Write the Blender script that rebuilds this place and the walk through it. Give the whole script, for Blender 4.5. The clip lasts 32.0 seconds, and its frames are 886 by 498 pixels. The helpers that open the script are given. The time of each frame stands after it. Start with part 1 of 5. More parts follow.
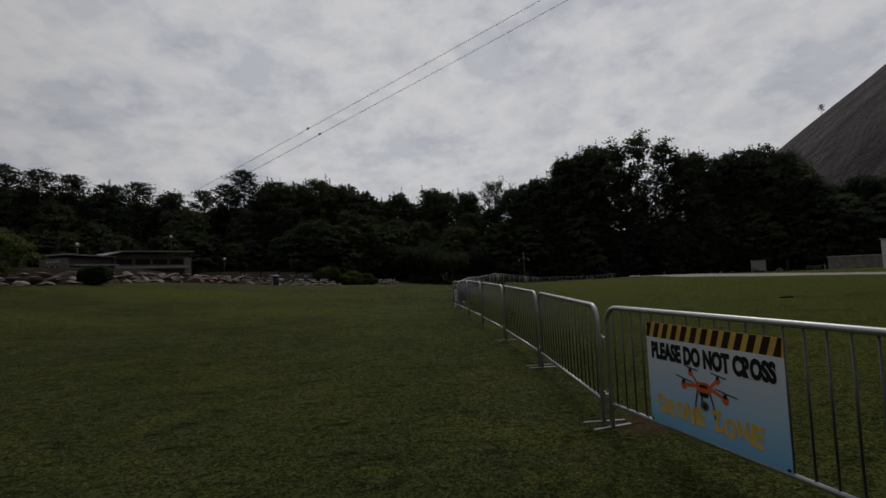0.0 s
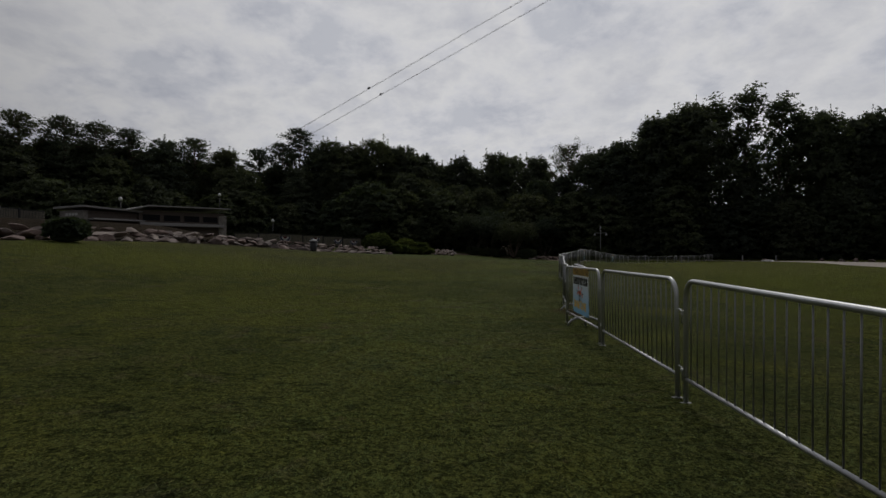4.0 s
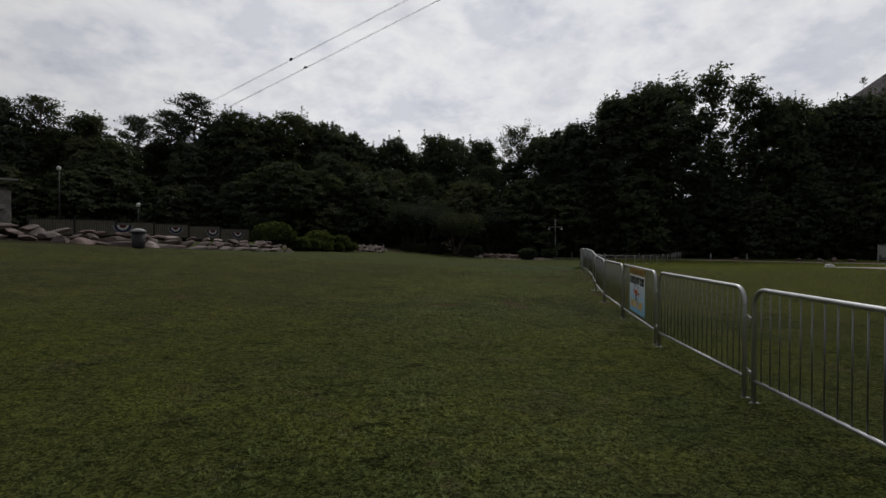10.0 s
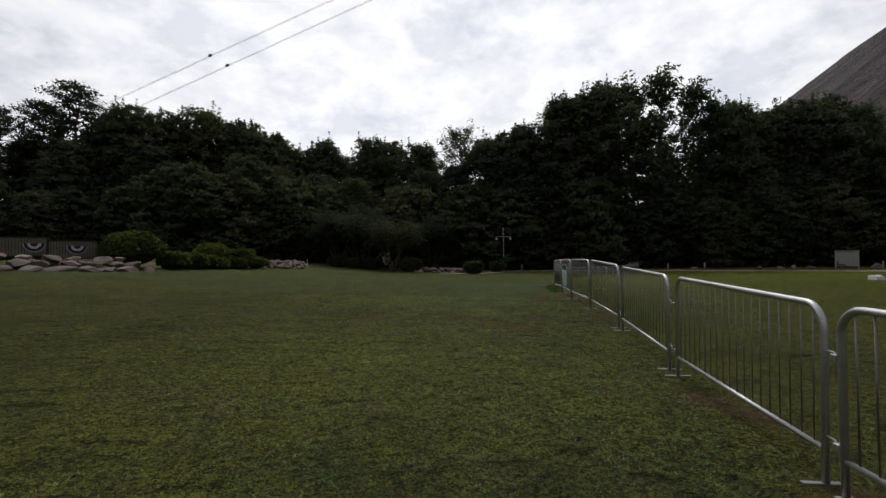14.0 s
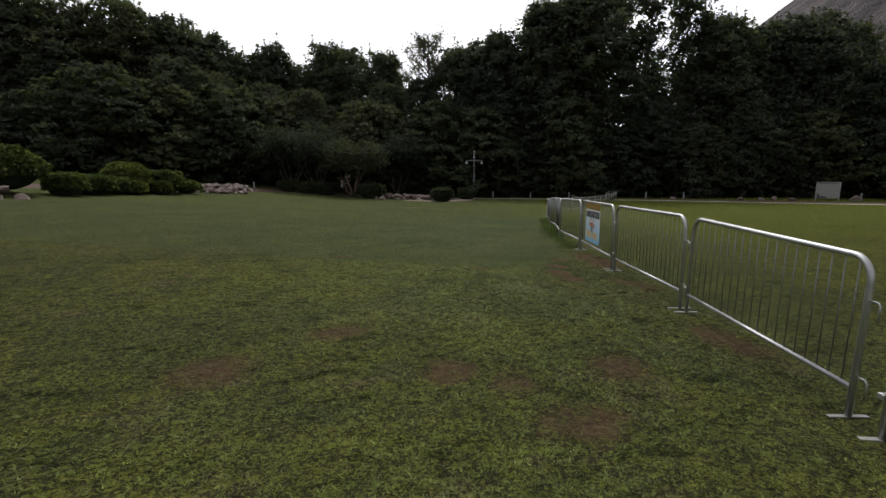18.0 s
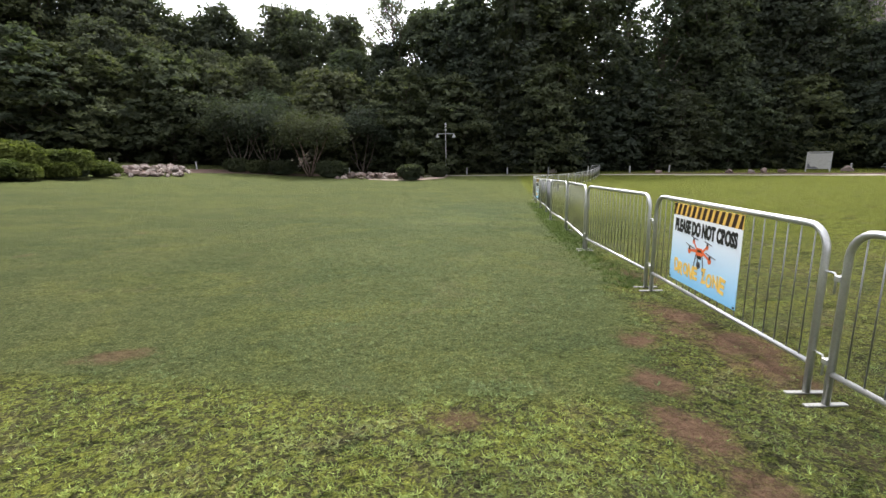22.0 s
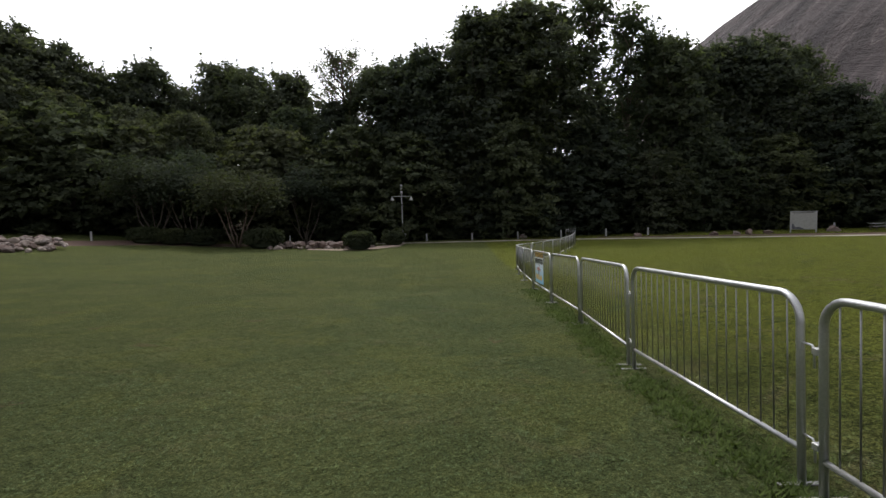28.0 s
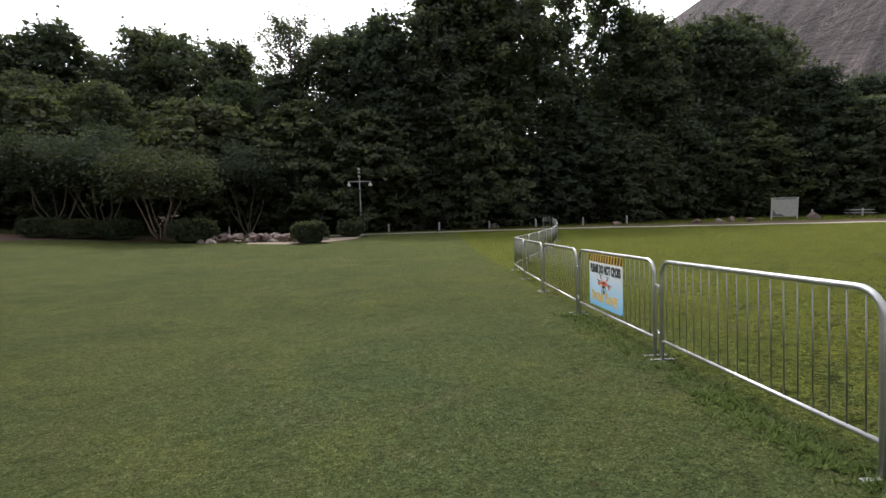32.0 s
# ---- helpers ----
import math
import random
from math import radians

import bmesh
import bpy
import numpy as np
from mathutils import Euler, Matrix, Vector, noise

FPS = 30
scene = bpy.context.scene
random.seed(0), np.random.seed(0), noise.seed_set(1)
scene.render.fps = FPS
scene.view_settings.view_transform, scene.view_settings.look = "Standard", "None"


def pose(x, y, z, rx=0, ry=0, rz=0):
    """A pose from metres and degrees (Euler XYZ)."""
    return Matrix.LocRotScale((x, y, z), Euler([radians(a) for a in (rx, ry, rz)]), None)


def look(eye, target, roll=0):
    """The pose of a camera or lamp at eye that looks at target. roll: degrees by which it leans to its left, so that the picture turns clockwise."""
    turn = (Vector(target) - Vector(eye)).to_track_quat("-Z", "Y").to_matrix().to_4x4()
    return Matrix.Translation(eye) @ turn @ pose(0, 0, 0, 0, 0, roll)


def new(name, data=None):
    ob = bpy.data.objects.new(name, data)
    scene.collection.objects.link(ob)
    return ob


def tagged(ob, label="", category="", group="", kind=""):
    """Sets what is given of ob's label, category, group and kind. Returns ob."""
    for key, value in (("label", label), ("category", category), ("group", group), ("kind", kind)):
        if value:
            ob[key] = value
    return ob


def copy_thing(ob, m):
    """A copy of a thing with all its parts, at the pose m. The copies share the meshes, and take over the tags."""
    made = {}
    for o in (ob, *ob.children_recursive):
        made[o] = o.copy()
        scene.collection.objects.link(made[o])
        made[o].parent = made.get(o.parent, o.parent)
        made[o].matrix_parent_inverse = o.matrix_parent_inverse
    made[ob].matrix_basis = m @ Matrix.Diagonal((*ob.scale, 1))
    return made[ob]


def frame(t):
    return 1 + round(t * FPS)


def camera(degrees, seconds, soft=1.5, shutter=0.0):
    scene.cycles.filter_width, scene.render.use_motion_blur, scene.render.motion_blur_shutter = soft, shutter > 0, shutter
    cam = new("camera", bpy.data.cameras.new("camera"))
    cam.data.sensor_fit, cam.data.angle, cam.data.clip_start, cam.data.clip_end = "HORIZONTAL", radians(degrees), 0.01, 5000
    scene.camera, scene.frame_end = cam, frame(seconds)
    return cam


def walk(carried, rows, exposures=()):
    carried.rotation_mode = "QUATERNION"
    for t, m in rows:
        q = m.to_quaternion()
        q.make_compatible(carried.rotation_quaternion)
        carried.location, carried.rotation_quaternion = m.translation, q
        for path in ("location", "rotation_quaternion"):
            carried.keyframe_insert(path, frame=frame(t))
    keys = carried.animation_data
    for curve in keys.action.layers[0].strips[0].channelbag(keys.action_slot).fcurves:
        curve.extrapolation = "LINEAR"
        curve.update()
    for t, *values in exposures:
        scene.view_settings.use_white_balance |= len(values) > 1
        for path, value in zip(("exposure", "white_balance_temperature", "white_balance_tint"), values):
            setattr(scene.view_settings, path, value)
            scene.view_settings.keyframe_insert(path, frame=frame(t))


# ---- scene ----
cam = camera(88.0, 32.0)
PATH = [
    (0, (1.014, 0.179, 1.311), (1.309, 2.154, 1.421), -2.9),
    (0.5, (1.187, 1.162, 1.251), (1.291, 3.158, 1.321), -1.6),
    (1, (1.231, 2.189, 1.276), (1.249, 4.187, 1.364), -1.5),
    (1.5, (1.235, 3.308, 1.268), (1.24, 5.306, 1.36), -0.0),
    (2, (1.255, 4.457, 1.283), (1.171, 6.455, 1.33), -1.8),
    (2.5, (1.331, 5.65, 1.361), (1.258, 7.648, 1.397), -1.0),
    (3, (1.377, 6.922, 1.338), (1.329, 8.921, 1.361), -1.1),
    (3.5, (1.475, 8.226, 1.344), (1.502, 10.226, 1.369), 0.2),
    (4, (1.552, 9.564, 1.381), (1.586, 11.564, 1.372), -0.4),
    (4.5, (1.643, 10.887, 1.403), (1.733, 12.885, 1.357), -0.3),
    (6.5, (1.943, 15.981, 1.391), (2.111, 17.974, 1.343), -3.8),
    (7, (2.133, 17.256, 1.399), (2.337, 19.244, 1.328), -3.8),
    (7.5, (2.272, 18.494, 1.401), (2.484, 20.482, 1.335), -3.1),
    (8, (2.379, 19.617, 1.414), (2.625, 21.601, 1.352), -2.0),
    (8.5, (2.508, 20.749, 1.414), (2.711, 22.739, 1.378), -0.9),
    (9, (2.727, 21.932, 1.372), (2.978, 23.915, 1.334), -0.5),
    (9.5, (2.948, 23.131, 1.402), (3.239, 25.11, 1.387), 0.7),
    (10, (3.171, 24.355, 1.439), (3.476, 26.332, 1.406), -0.0),
    (10.5, (3.552, 25.719, 1.408), (3.899, 27.689, 1.401), -0.2),
    (11, (3.972, 27.076, 1.399), (4.336, 29.042, 1.417), -1.1),
    (11.5, (4.378, 28.33, 1.368), (4.783, 30.289, 1.395), -2.2),
    (12, (4.723, 29.442, 1.391), (5.2, 31.384, 1.352), -1.6),
    (12.5, (5.204, 30.616, 1.339), (5.715, 32.55, 1.317), -1.0),
    (13, (5.544, 31.592, 1.323), (6.064, 33.523, 1.301), -1.0),
    (13.5, (5.829, 32.401, 1.345), (6.346, 34.333, 1.365), -1.1),
    (14, (6.051, 33.077, 1.304), (6.588, 35.004, 1.328), -0.9),
    (14.5, (6.238, 33.707, 1.278), (6.786, 35.63, 1.243), -1.0),
    (16.5, (7.008, 36.375, 1.512), (7.577, 38.289, 1.396), -0.5),
    (17, (7.128, 36.993, 1.503), (7.738, 38.89, 1.328), -1.7),
    (17.5, (7.323, 37.518, 1.529), (7.975, 39.39, 1.264), -0.1),
    (18, (7.566, 38.083, 1.565), (8.235, 39.943, 1.256), 0.0),
    (18.5, (7.809, 38.613, 1.601), (8.54, 40.444, 1.263), 0.7),
    (19, (8.045, 39.196, 1.598), (8.793, 41.019, 1.255), 0.9),
    (19.5, (8.323, 39.772, 1.595), (9.082, 41.589, 1.245), 0.6),
    (20, (8.522, 40.33, 1.595), (9.293, 42.138, 1.225), -0.2),
    (20.5, (8.76, 40.905, 1.574), (9.549, 42.697, 1.168), -1.3),
    (21, (9.021, 41.523, 1.553), (9.799, 43.315, 1.124), -1.2),
    (21.5, (9.334, 42.107, 1.562), (10.103, 43.894, 1.1), -1.0),
    (22, (9.639, 42.685, 1.566), (10.404, 44.487, 1.154), -0.9),
    (22.5, (9.958, 43.204, 1.541), (10.76, 45.003, 1.195), -1.4),
    (23, (10.282, 43.785, 1.497), (11.091, 45.588, 1.189), -0.7),
    (23.5, (10.586, 44.353, 1.464), (11.43, 46.142, 1.165), -0.2),
    (24, (10.893, 44.915, 1.454), (11.774, 46.685, 1.154), 0.4),
    (24.5, (11.183, 45.484, 1.454), (12.121, 47.228, 1.174), 0.3),
    (25, (11.537, 46.084, 1.409), (12.474, 47.829, 1.133), -0.2),
    (25.5, (11.859, 46.696, 1.428), (12.778, 48.454, 1.176), -1.3),
    (27.5, (12.924, 49.07, 1.411), (13.817, 50.854, 1.276), -1.2),
    (28, (13.246, 49.687, 1.364), (14.18, 51.45, 1.228), -1.6),
    (28.5, (13.563, 50.291, 1.357), (14.59, 52.002, 1.22), -2.3),
    (29, (13.882, 50.86, 1.302), (14.998, 52.513, 1.152), -2.2),
    (29.5, (14.168, 51.454, 1.265), (15.328, 53.07, 1.057), -2.1),
    (30, (14.413, 52.012, 1.267), (15.563, 53.632, 1.039), -2.5),
    (30.5, (14.551, 52.617, 1.247), (15.675, 54.256, 1.024), -1.8),
    (31, (14.731, 53.213, 1.254), (15.816, 54.88, 1.047), -1.8),
    (31.5, (14.997, 53.894, 1.195), (16.056, 55.58, 1.005), -2.0),
    (32, (15.337, 54.489, 1.177), (16.418, 56.162, 0.992), -1.8),
]
EXPOSURES = [(0, -0.7), (4, -0.6), (7, -0.3), (9, -0.3), (11, -0.1), (12, 0.0), (13, 0.12), (14, 0.18), (17, 0.5), (18, 0.8), (19, 1.4), (20, 1.65), (21, 2.05), (22, 2.45), (23, 1.85), (24, 1.6), (25, 1.65), (28, 1.2), (29, 1.55), (30, 2.1), (31, 2.05), (32, 1.8)]
walk(cam, [(t, look(eye, target, roll)) for t, eye, target, roll in PATH], EXPOSURES)

# ---- sky and sun ----
SUN_BEARING, SUN_HEIGHT = 18.0, 52.0
world = bpy.data.worlds.new("overcast_sky")
scene.world = world
world.use_nodes = True
wt = world.node_tree
for n in list(wt.nodes):
    wt.nodes.remove(n)


def wnode(kind, **values):
    n = wt.nodes.new(kind)
    for k, v in values.items():
        n.inputs[k].default_value = v
    return n


sky = wt.nodes.new("ShaderNodeTexSky")
sky.sky_type = "NISHITA"
sky.sun_disc = False
sky.sun_elevation, sky.sun_rotation = radians(SUN_HEIGHT), radians(SUN_BEARING)
coord = wt.nodes.new("ShaderNodeTexCoord")
split = wt.nodes.new("ShaderNodeSeparateXYZ")
wt.links.new(coord.outputs["Generated"], split.inputs[0])
lift = wt.nodes.new("ShaderNodeMath")
lift.operation = "MAXIMUM"
lift.inputs[1].default_value = 0.0
wt.links.new(split.outputs[2], lift.inputs[0])
lift2 = wt.nodes.new("ShaderNodeMath")
lift2.operation = "ADD"
lift2.inputs[1].default_value = 0.42
wt.links.new(lift.outputs[0], lift2.inputs[0])
flat = wt.nodes.new("ShaderNodeVectorMath")
flat.operation = "DIVIDE"
wt.links.new(coord.outputs["Generated"], flat.inputs[0])
level = wt.nodes.new("ShaderNodeCombineXYZ")
for k in (0, 1):
    wt.links.new(lift2.outputs[0], level.inputs[k])
level.inputs[2].default_value = 1.0
wt.links.new(level.outputs[0], flat.inputs[1])
cloud = wnode("ShaderNodeTexNoise", Scale=1.0, Detail=6.0, Roughness=0.5, Distortion=0.0)
wt.links.new(flat.outputs[0], cloud.inputs["Vector"])
cover = wt.nodes.new("ShaderNodeValToRGB")
cover.color_ramp.elements[0].position, cover.color_ramp.elements[0].color = 0.10, (0, 0, 0, 1)
cover.color_ramp.elements[1].position, cover.color_ramp.elements[1].color = 0.36, (1, 1, 1, 1)
wt.links.new(cloud.outputs["Fac"], cover.inputs[0])
puff = wnode("ShaderNodeTexNoise", Scale=2.9, Detail=8.0, Roughness=0.60, Distortion=0.0)
wt.links.new(flat.outputs[0], puff.inputs["Vector"])
billow = wt.nodes.new("ShaderNodeTexVoronoi")
billow.feature = "SMOOTH_F1"
billow.inputs["Scale"].default_value = 6.5
billow.inputs["Detail"].default_value = 3.0
billow.inputs["Smoothness"].default_value = 0.6
wt.links.new(flat.outputs[0], billow.inputs["Vector"])
heap = wt.nodes.new("ShaderNodeMath")
heap.operation = "MULTIPLY_ADD"
heap.inputs[1].default_value = -0.11
wt.links.new(billow.outputs["Distance"], heap.inputs[0])
wt.links.new(puff.outputs["Fac"], heap.inputs[2])
tone = wt.nodes.new("ShaderNodeValToRGB")
for pos, col in ((0.37, (0.90, 0.905, 0.95, 1)), (0.43, (0.96, 0.96, 0.98, 1)), (0.53, (0.85, 0.855, 0.90, 1))):
    tone.color_ramp.elements.new(pos).color = col
ends = tone.color_ramp.elements
ends[0].position, ends[0].color = 0.29, (0.74, 0.76, 0.83, 1)
ends[len(ends) - 1].position, ends[len(ends) - 1].color = 0.62, (0.96, 0.965, 1.0, 1)
wt.links.new(heap.outputs[0], tone.inputs[0])
bright = wt.nodes.new("ShaderNodeVectorMath")
bright.operation = "SCALE"
toward = wt.nodes.new("ShaderNodeVectorMath")
toward.operation = "DOT_PRODUCT"
toward.inputs[1].default_value = (math.sin(radians(SUN_BEARING)) * 0.9, math.cos(radians(SUN_BEARING)) * 0.9, 0.43)
wt.links.new(coord.outputs["Generated"], toward.inputs[0])
glow = wt.nodes.new("ShaderNodeMapRange")
glow.interpolation_type = "SMOOTHSTEP"
for k, v in (("From Min", 0.05), ("From Max", 1.0), ("To Min", 2.9), ("To Max", 9.6)):
    glow.inputs[k].default_value = v
wt.links.new(toward.outputs["Value"], glow.inputs["Value"])
wt.links.new(glow.outputs[0], bright.inputs["Scale"])
veil = wnode("ShaderNodeTexNoise", Scale=7.0, Detail=7.0, Roughness=0.6, Distortion=0.3)
wt.links.new(flat.outputs[0], veil.inputs["Vector"])
shade = wt.nodes.new("ShaderNodeValToRGB")
shade.color_ramp.elements[0].position, shade.color_ramp.elements[0].color = 0.36, (0.86, 0.87, 0.90, 1)
shade.color_ramp.elements[1].position, shade.color_ramp.elements[1].color = 0.56, (1, 1, 1, 1)
wt.links.new(veil.outputs["Fac"], shade.inputs[0])
layer = wt.nodes.new("ShaderNodeVectorMath")
layer.operation = "MULTIPLY"
wt.links.new(tone.outputs[0], layer.inputs[0])
wt.links.new(shade.outputs[0], layer.inputs[1])
wt.links.new(layer.outputs[0], bright.inputs[0])
blend = wt.nodes.new("ShaderNodeMix")
blend.data_type = "RGBA"
wt.links.new(cover.outputs[0], blend.inputs["Factor"])
wt.links.new(sky.outputs[0], blend.inputs["A"])
wt.links.new(bright.outputs[0], blend.inputs["B"])
back = wt.nodes.new("ShaderNodeBackground")
back.inputs["Strength"].default_value = 0.1
wt.links.new(blend.outputs["Result"], back.inputs["Color"])
wout = wt.nodes.new("ShaderNodeOutputWorld")
wt.links.new(back.outputs[0], wout.inputs[0])

sun_data = bpy.data.lights.new("sun", "SUN")
sun_data.energy, sun_data.angle, sun_data.color = 1.0, radians(10), (1.0, 0.95, 0.87)
sun = new("sun", sun_data)
sb, sh = radians(SUN_BEARING), radians(SUN_HEIGHT)
sun.matrix_world = look((math.sin(sb) * math.cos(sh) * 100, math.cos(sb) * math.cos(sh) * 100, math.sin(sh) * 100), (0, 0, 0))


# ---- materials ----
class Nodes:
    """A node material built step by step."""

    def __init__(self, name):
        self.mat = bpy.data.materials.new(name)
        self.mat.use_nodes = True
        self.tree = self.mat.node_tree
        self.bsdf = self.tree.nodes["Principled BSDF"]
        self.out = self.tree.nodes["Material Output"]

    def put(self, kind, **values):
        n = self.tree.nodes.new(kind)
        for k, v in values.items():
            n.inputs[k].default_value = v
        return n

    def link(self, a, b):
        self.tree.links.new(a, b)

    def coords(self, which="Object"):
        return self.put("ShaderNodeTexCoord").outputs[which]

    def position(self):
        return self.put("ShaderNodeNewGeometry").outputs["Position"]

    def noise(self, scale, detail=5.0, rough=0.55, vector=None, distortion=0.0):
        n = self.put("ShaderNodeTexNoise", Scale=scale, Detail=detail, Roughness=rough, Distortion=distortion)
        if vector is not None:
            self.link(vector, n.inputs["Vector"])
        return n.outputs["Fac"]

    def ramp(self, fac, *stops):
        n = self.put("ShaderNodeValToRGB")
        el = n.color_ramp.elements
        while len(el) < len(stops):
            el.new(0.5)
        for e, (pos, col) in zip(el, stops):
            e.position, e.color = pos, (*col, 1) if len(col) == 3 else col
        self.link(fac, n.inputs[0])
        return n.outputs[0]

    def grey(self, fac, a, b, lo=0.0, hi=1.0):
        return self.ramp(fac, (a, (lo, lo, lo)), (b, (hi, hi, hi)))

    def mix(self, fac, a, b, blend="MIX"):
        n = self.put("ShaderNodeMix")
        n.data_type, n.blend_type = "RGBA", blend
        for value, key in ((fac, "Factor"), (a, "A"), (b, "B")):
            if isinstance(value, (int, float)):
                n.inputs[key].default_value = value
            elif isinstance(value, tuple):
                n.inputs[key].default_value = (*value, 1)
            else:
                self.link(value, n.inputs[key])
        return n.outputs["Result"]

    def math(self, op, a, b=0.0):
        n = self.put("ShaderNodeMath")
        n.operation = op
        for value, k in ((a, 0), (b, 1)):
            if isinstance(value, (int, float)):
                n.inputs[k].default_value = value
            else:
                self.link(value, n.inputs[k])
        return n.outputs[0]

    def stretch(self, vector, x, y, z):
        n = self.put("ShaderNodeMapping")
        n.inputs["Scale"].default_value = (x, y, z)
        self.link(vector, n.inputs["Vector"])
        return n.outputs[0]

    def bump(self, height, strength, distance):
        n = self.put("ShaderNodeBump", Strength=strength, Distance=distance)
        self.link(height, n.inputs["Height"])
        self.link(n.outputs[0], self.bsdf.inputs["Normal"])

    def done(self, color=None, rough=0.7, metal=0.0, spec=0.5):
        if color is not None:
            if isinstance(color, tuple):
                self.bsdf.inputs["Base Color"].default_value = (*color, 1)
            else:
                self.link(color, self.bsdf.inputs["Base Color"])
        if isinstance(rough, (int, float)):
            self.bsdf.inputs["Roughness"].default_value = rough
        else:
            self.link(rough, self.bsdf.inputs["Roughness"])
        self.bsdf.inputs["Metallic"].default_value = metal
        self.bsdf.inputs["Specular IOR Level"].default_value = spec
        return self.mat


def leaf_material(name, dark, light, through_light=0.25):
    m = Nodes(name)
    isle = m.put("ShaderNodeNewGeometry").outputs["Random Per Island"]
    per = m.put("ShaderNodeObjectInfo").outputs["Random"]
    base = m.ramp(isle, (0.0, dark), (1.0, light))
    tint = m.ramp(per, (0.0, (0.76, 0.84, 0.9)), (0.5, (0.98, 1, 1)), (1.0, (1.12, 1.1, 0.92)))
    col = m.mix(1.0, base, tint, "MULTIPLY")
    spread = m.noise(0.55, 4, 0.6, m.position())
    col = m.mix(1.0, col, m.ramp(spread, (0.34, (0.80, 0.82, 0.85)), (0.5, (1, 1, 1)), (0.66, (1.28, 1.25, 1.18))), "MULTIPLY")
    up = m.put("ShaderNodeVectorMath")
    up.operation = "MULTIPLY_ADD"
    up.inputs[1].default_value, up.inputs[2].default_value = (0.55, 0.55, 0.55), (0, 0, 0.4)
    m.link(m.put("ShaderNodeNewGeometry").outputs["Normal"], up.inputs[0])
    m.link(up.outputs[0], m.bsdf.inputs["Normal"])
    m.done(col, 0.85, 0.0, 0.02)
    tr = m.put("ShaderNodeBsdfTranslucent")
    m.link(m.mix(1.0, col, (0.9, 1.0, 0.45), "MULTIPLY"), tr.inputs["Color"])
    mixer = m.put("ShaderNodeMixShader")
    mixer.inputs[0].default_value = through_light
    m.link(m.bsdf.outputs[0], mixer.inputs[1])
    m.link(tr.outputs[0], mixer.inputs[2])
    m.link(mixer.outputs[0], m.out.inputs["Surface"])
    return m.mat


def bark_material(name, dark, light):
    m = Nodes(name)
    v = m.stretch(m.coords(), 6, 6, 1.2)
    n = m.noise(1.5, 6, 0.65, v)
    m.bump(n, 0.6, 0.05)
    return m.done(m.ramp(n, (0.3, dark), (0.7, light)), 0.9, 0, 0.2)


def galvanised(name="galvanised_steel", shade=1.0):
    m = Nodes(name)
    p = m.coords()
    big = m.noise(7, 4, 0.6, p)
    fine = m.noise(90, 3, 0.6, p)
    col = m.mix(0.35, m.ramp(big, (0.3, (0.40, 0.405, 0.41)), (0.7, (0.58, 0.585, 0.59))), m.ramp(fine, (0.3, (0.36, 0.36, 0.37)), (0.7, (0.62, 0.63, 0.64))))
    rust = m.grey(m.noise(3.3, 6, 0.7, p), 0.66, 0.76)
    col = m.mix(m.math("MULTIPLY", rust, 0.5), col, (0.20, 0.13, 0.09))
    # a value under 1 darkens the steel like bars seen against the light
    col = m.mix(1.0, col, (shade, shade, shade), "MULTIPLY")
    m.bump(fine, 0.08, 0.002)
    return m.done(col, m.ramp(big, (0.3, (0.34, 0.34, 0.34)), (0.7, (0.5, 0.5, 0.5))), 0.85)


def spot(m, x, y, rx, ry):
    """A soft-edged oval mask on the lawn, 1 in its middle."""
    n = m.put("ShaderNodeMapping")
    n.vector_type = "POINT"
    n.inputs["Location"].default_value = (-x / rx, -y / ry, 0)
    n.inputs["Scale"].default_value = (1 / rx, 1 / ry, 0)
    m.link(m.position(), n.inputs["Vector"])
    ln = m.put("ShaderNodeVectorMath")
    ln.operation = "LENGTH"
    m.link(n.outputs[0], ln.inputs[0])
    return m.grey(m.math("ADD", ln.outputs["Value"], m.math("MULTIPLY", m.math("SUBTRACT", m.noise(2.2, 7, 0.75, m.position()), 0.5), 3.0)), 0.3, 0.9, 1.0, 0.0)


# worn earth by the barriers and along the track
WORN = [(13.27, 45.6, 0.35, 0.5), (13.1, 45.0, 0.35, 0.5), (12.94, 44.5, 0.32, 0.4), (12.5, 45.3, 0.25, 0.3), (12.03, 44.7, 0.2, 0.35), (11.77, 44.2, 0.22, 0.4), (11.6, 43.7, 0.25, 0.4), (10.63, 44.8, 0.22, 0.16), (12.3, 43.2, 0.3, 0.6),
        (7.04, 41.7, 0.4, 0.35), (8.77, 41.25, 0.3, 0.25), (9.16, 40.9, 0.25, 0.25), (8.05, 42.3, 0.3, 0.25), (10.1, 40.9, 0.3, 0.3), (9.3, 40.3, 0.35, 0.3), (11.5, 41.0, 0.3, 0.7), (14.1, 47.0, 0.25, 0.5),
        (6.48, 35.1, 0.28, 0.45), (6.46, 34.4, 0.3, 0.5), (4.74, 34.35, 0.5, 0.3), (8.86, 34.8, 0.3, 0.4), (9.5, 36.2, 0.25, 0.8), (4.5, 19.6, 0.4, 0.8), (3.3, 4.1, 0.35, 0.4), (8.63, 46.55, 0.3, 0.2)]
# sunny-coloured, finer turf
LUSH = [(7.5, 45.0, 4.5, 2.2), (-2.0, 20.0, 6.0, 4.0), (-8.0, 16.0, 5.0, 2.5), (-9.0, 30.0, 13.0, 8.0), (3, 74, 12, 6), (6.0, 38.5, 5.0, 4.0)]


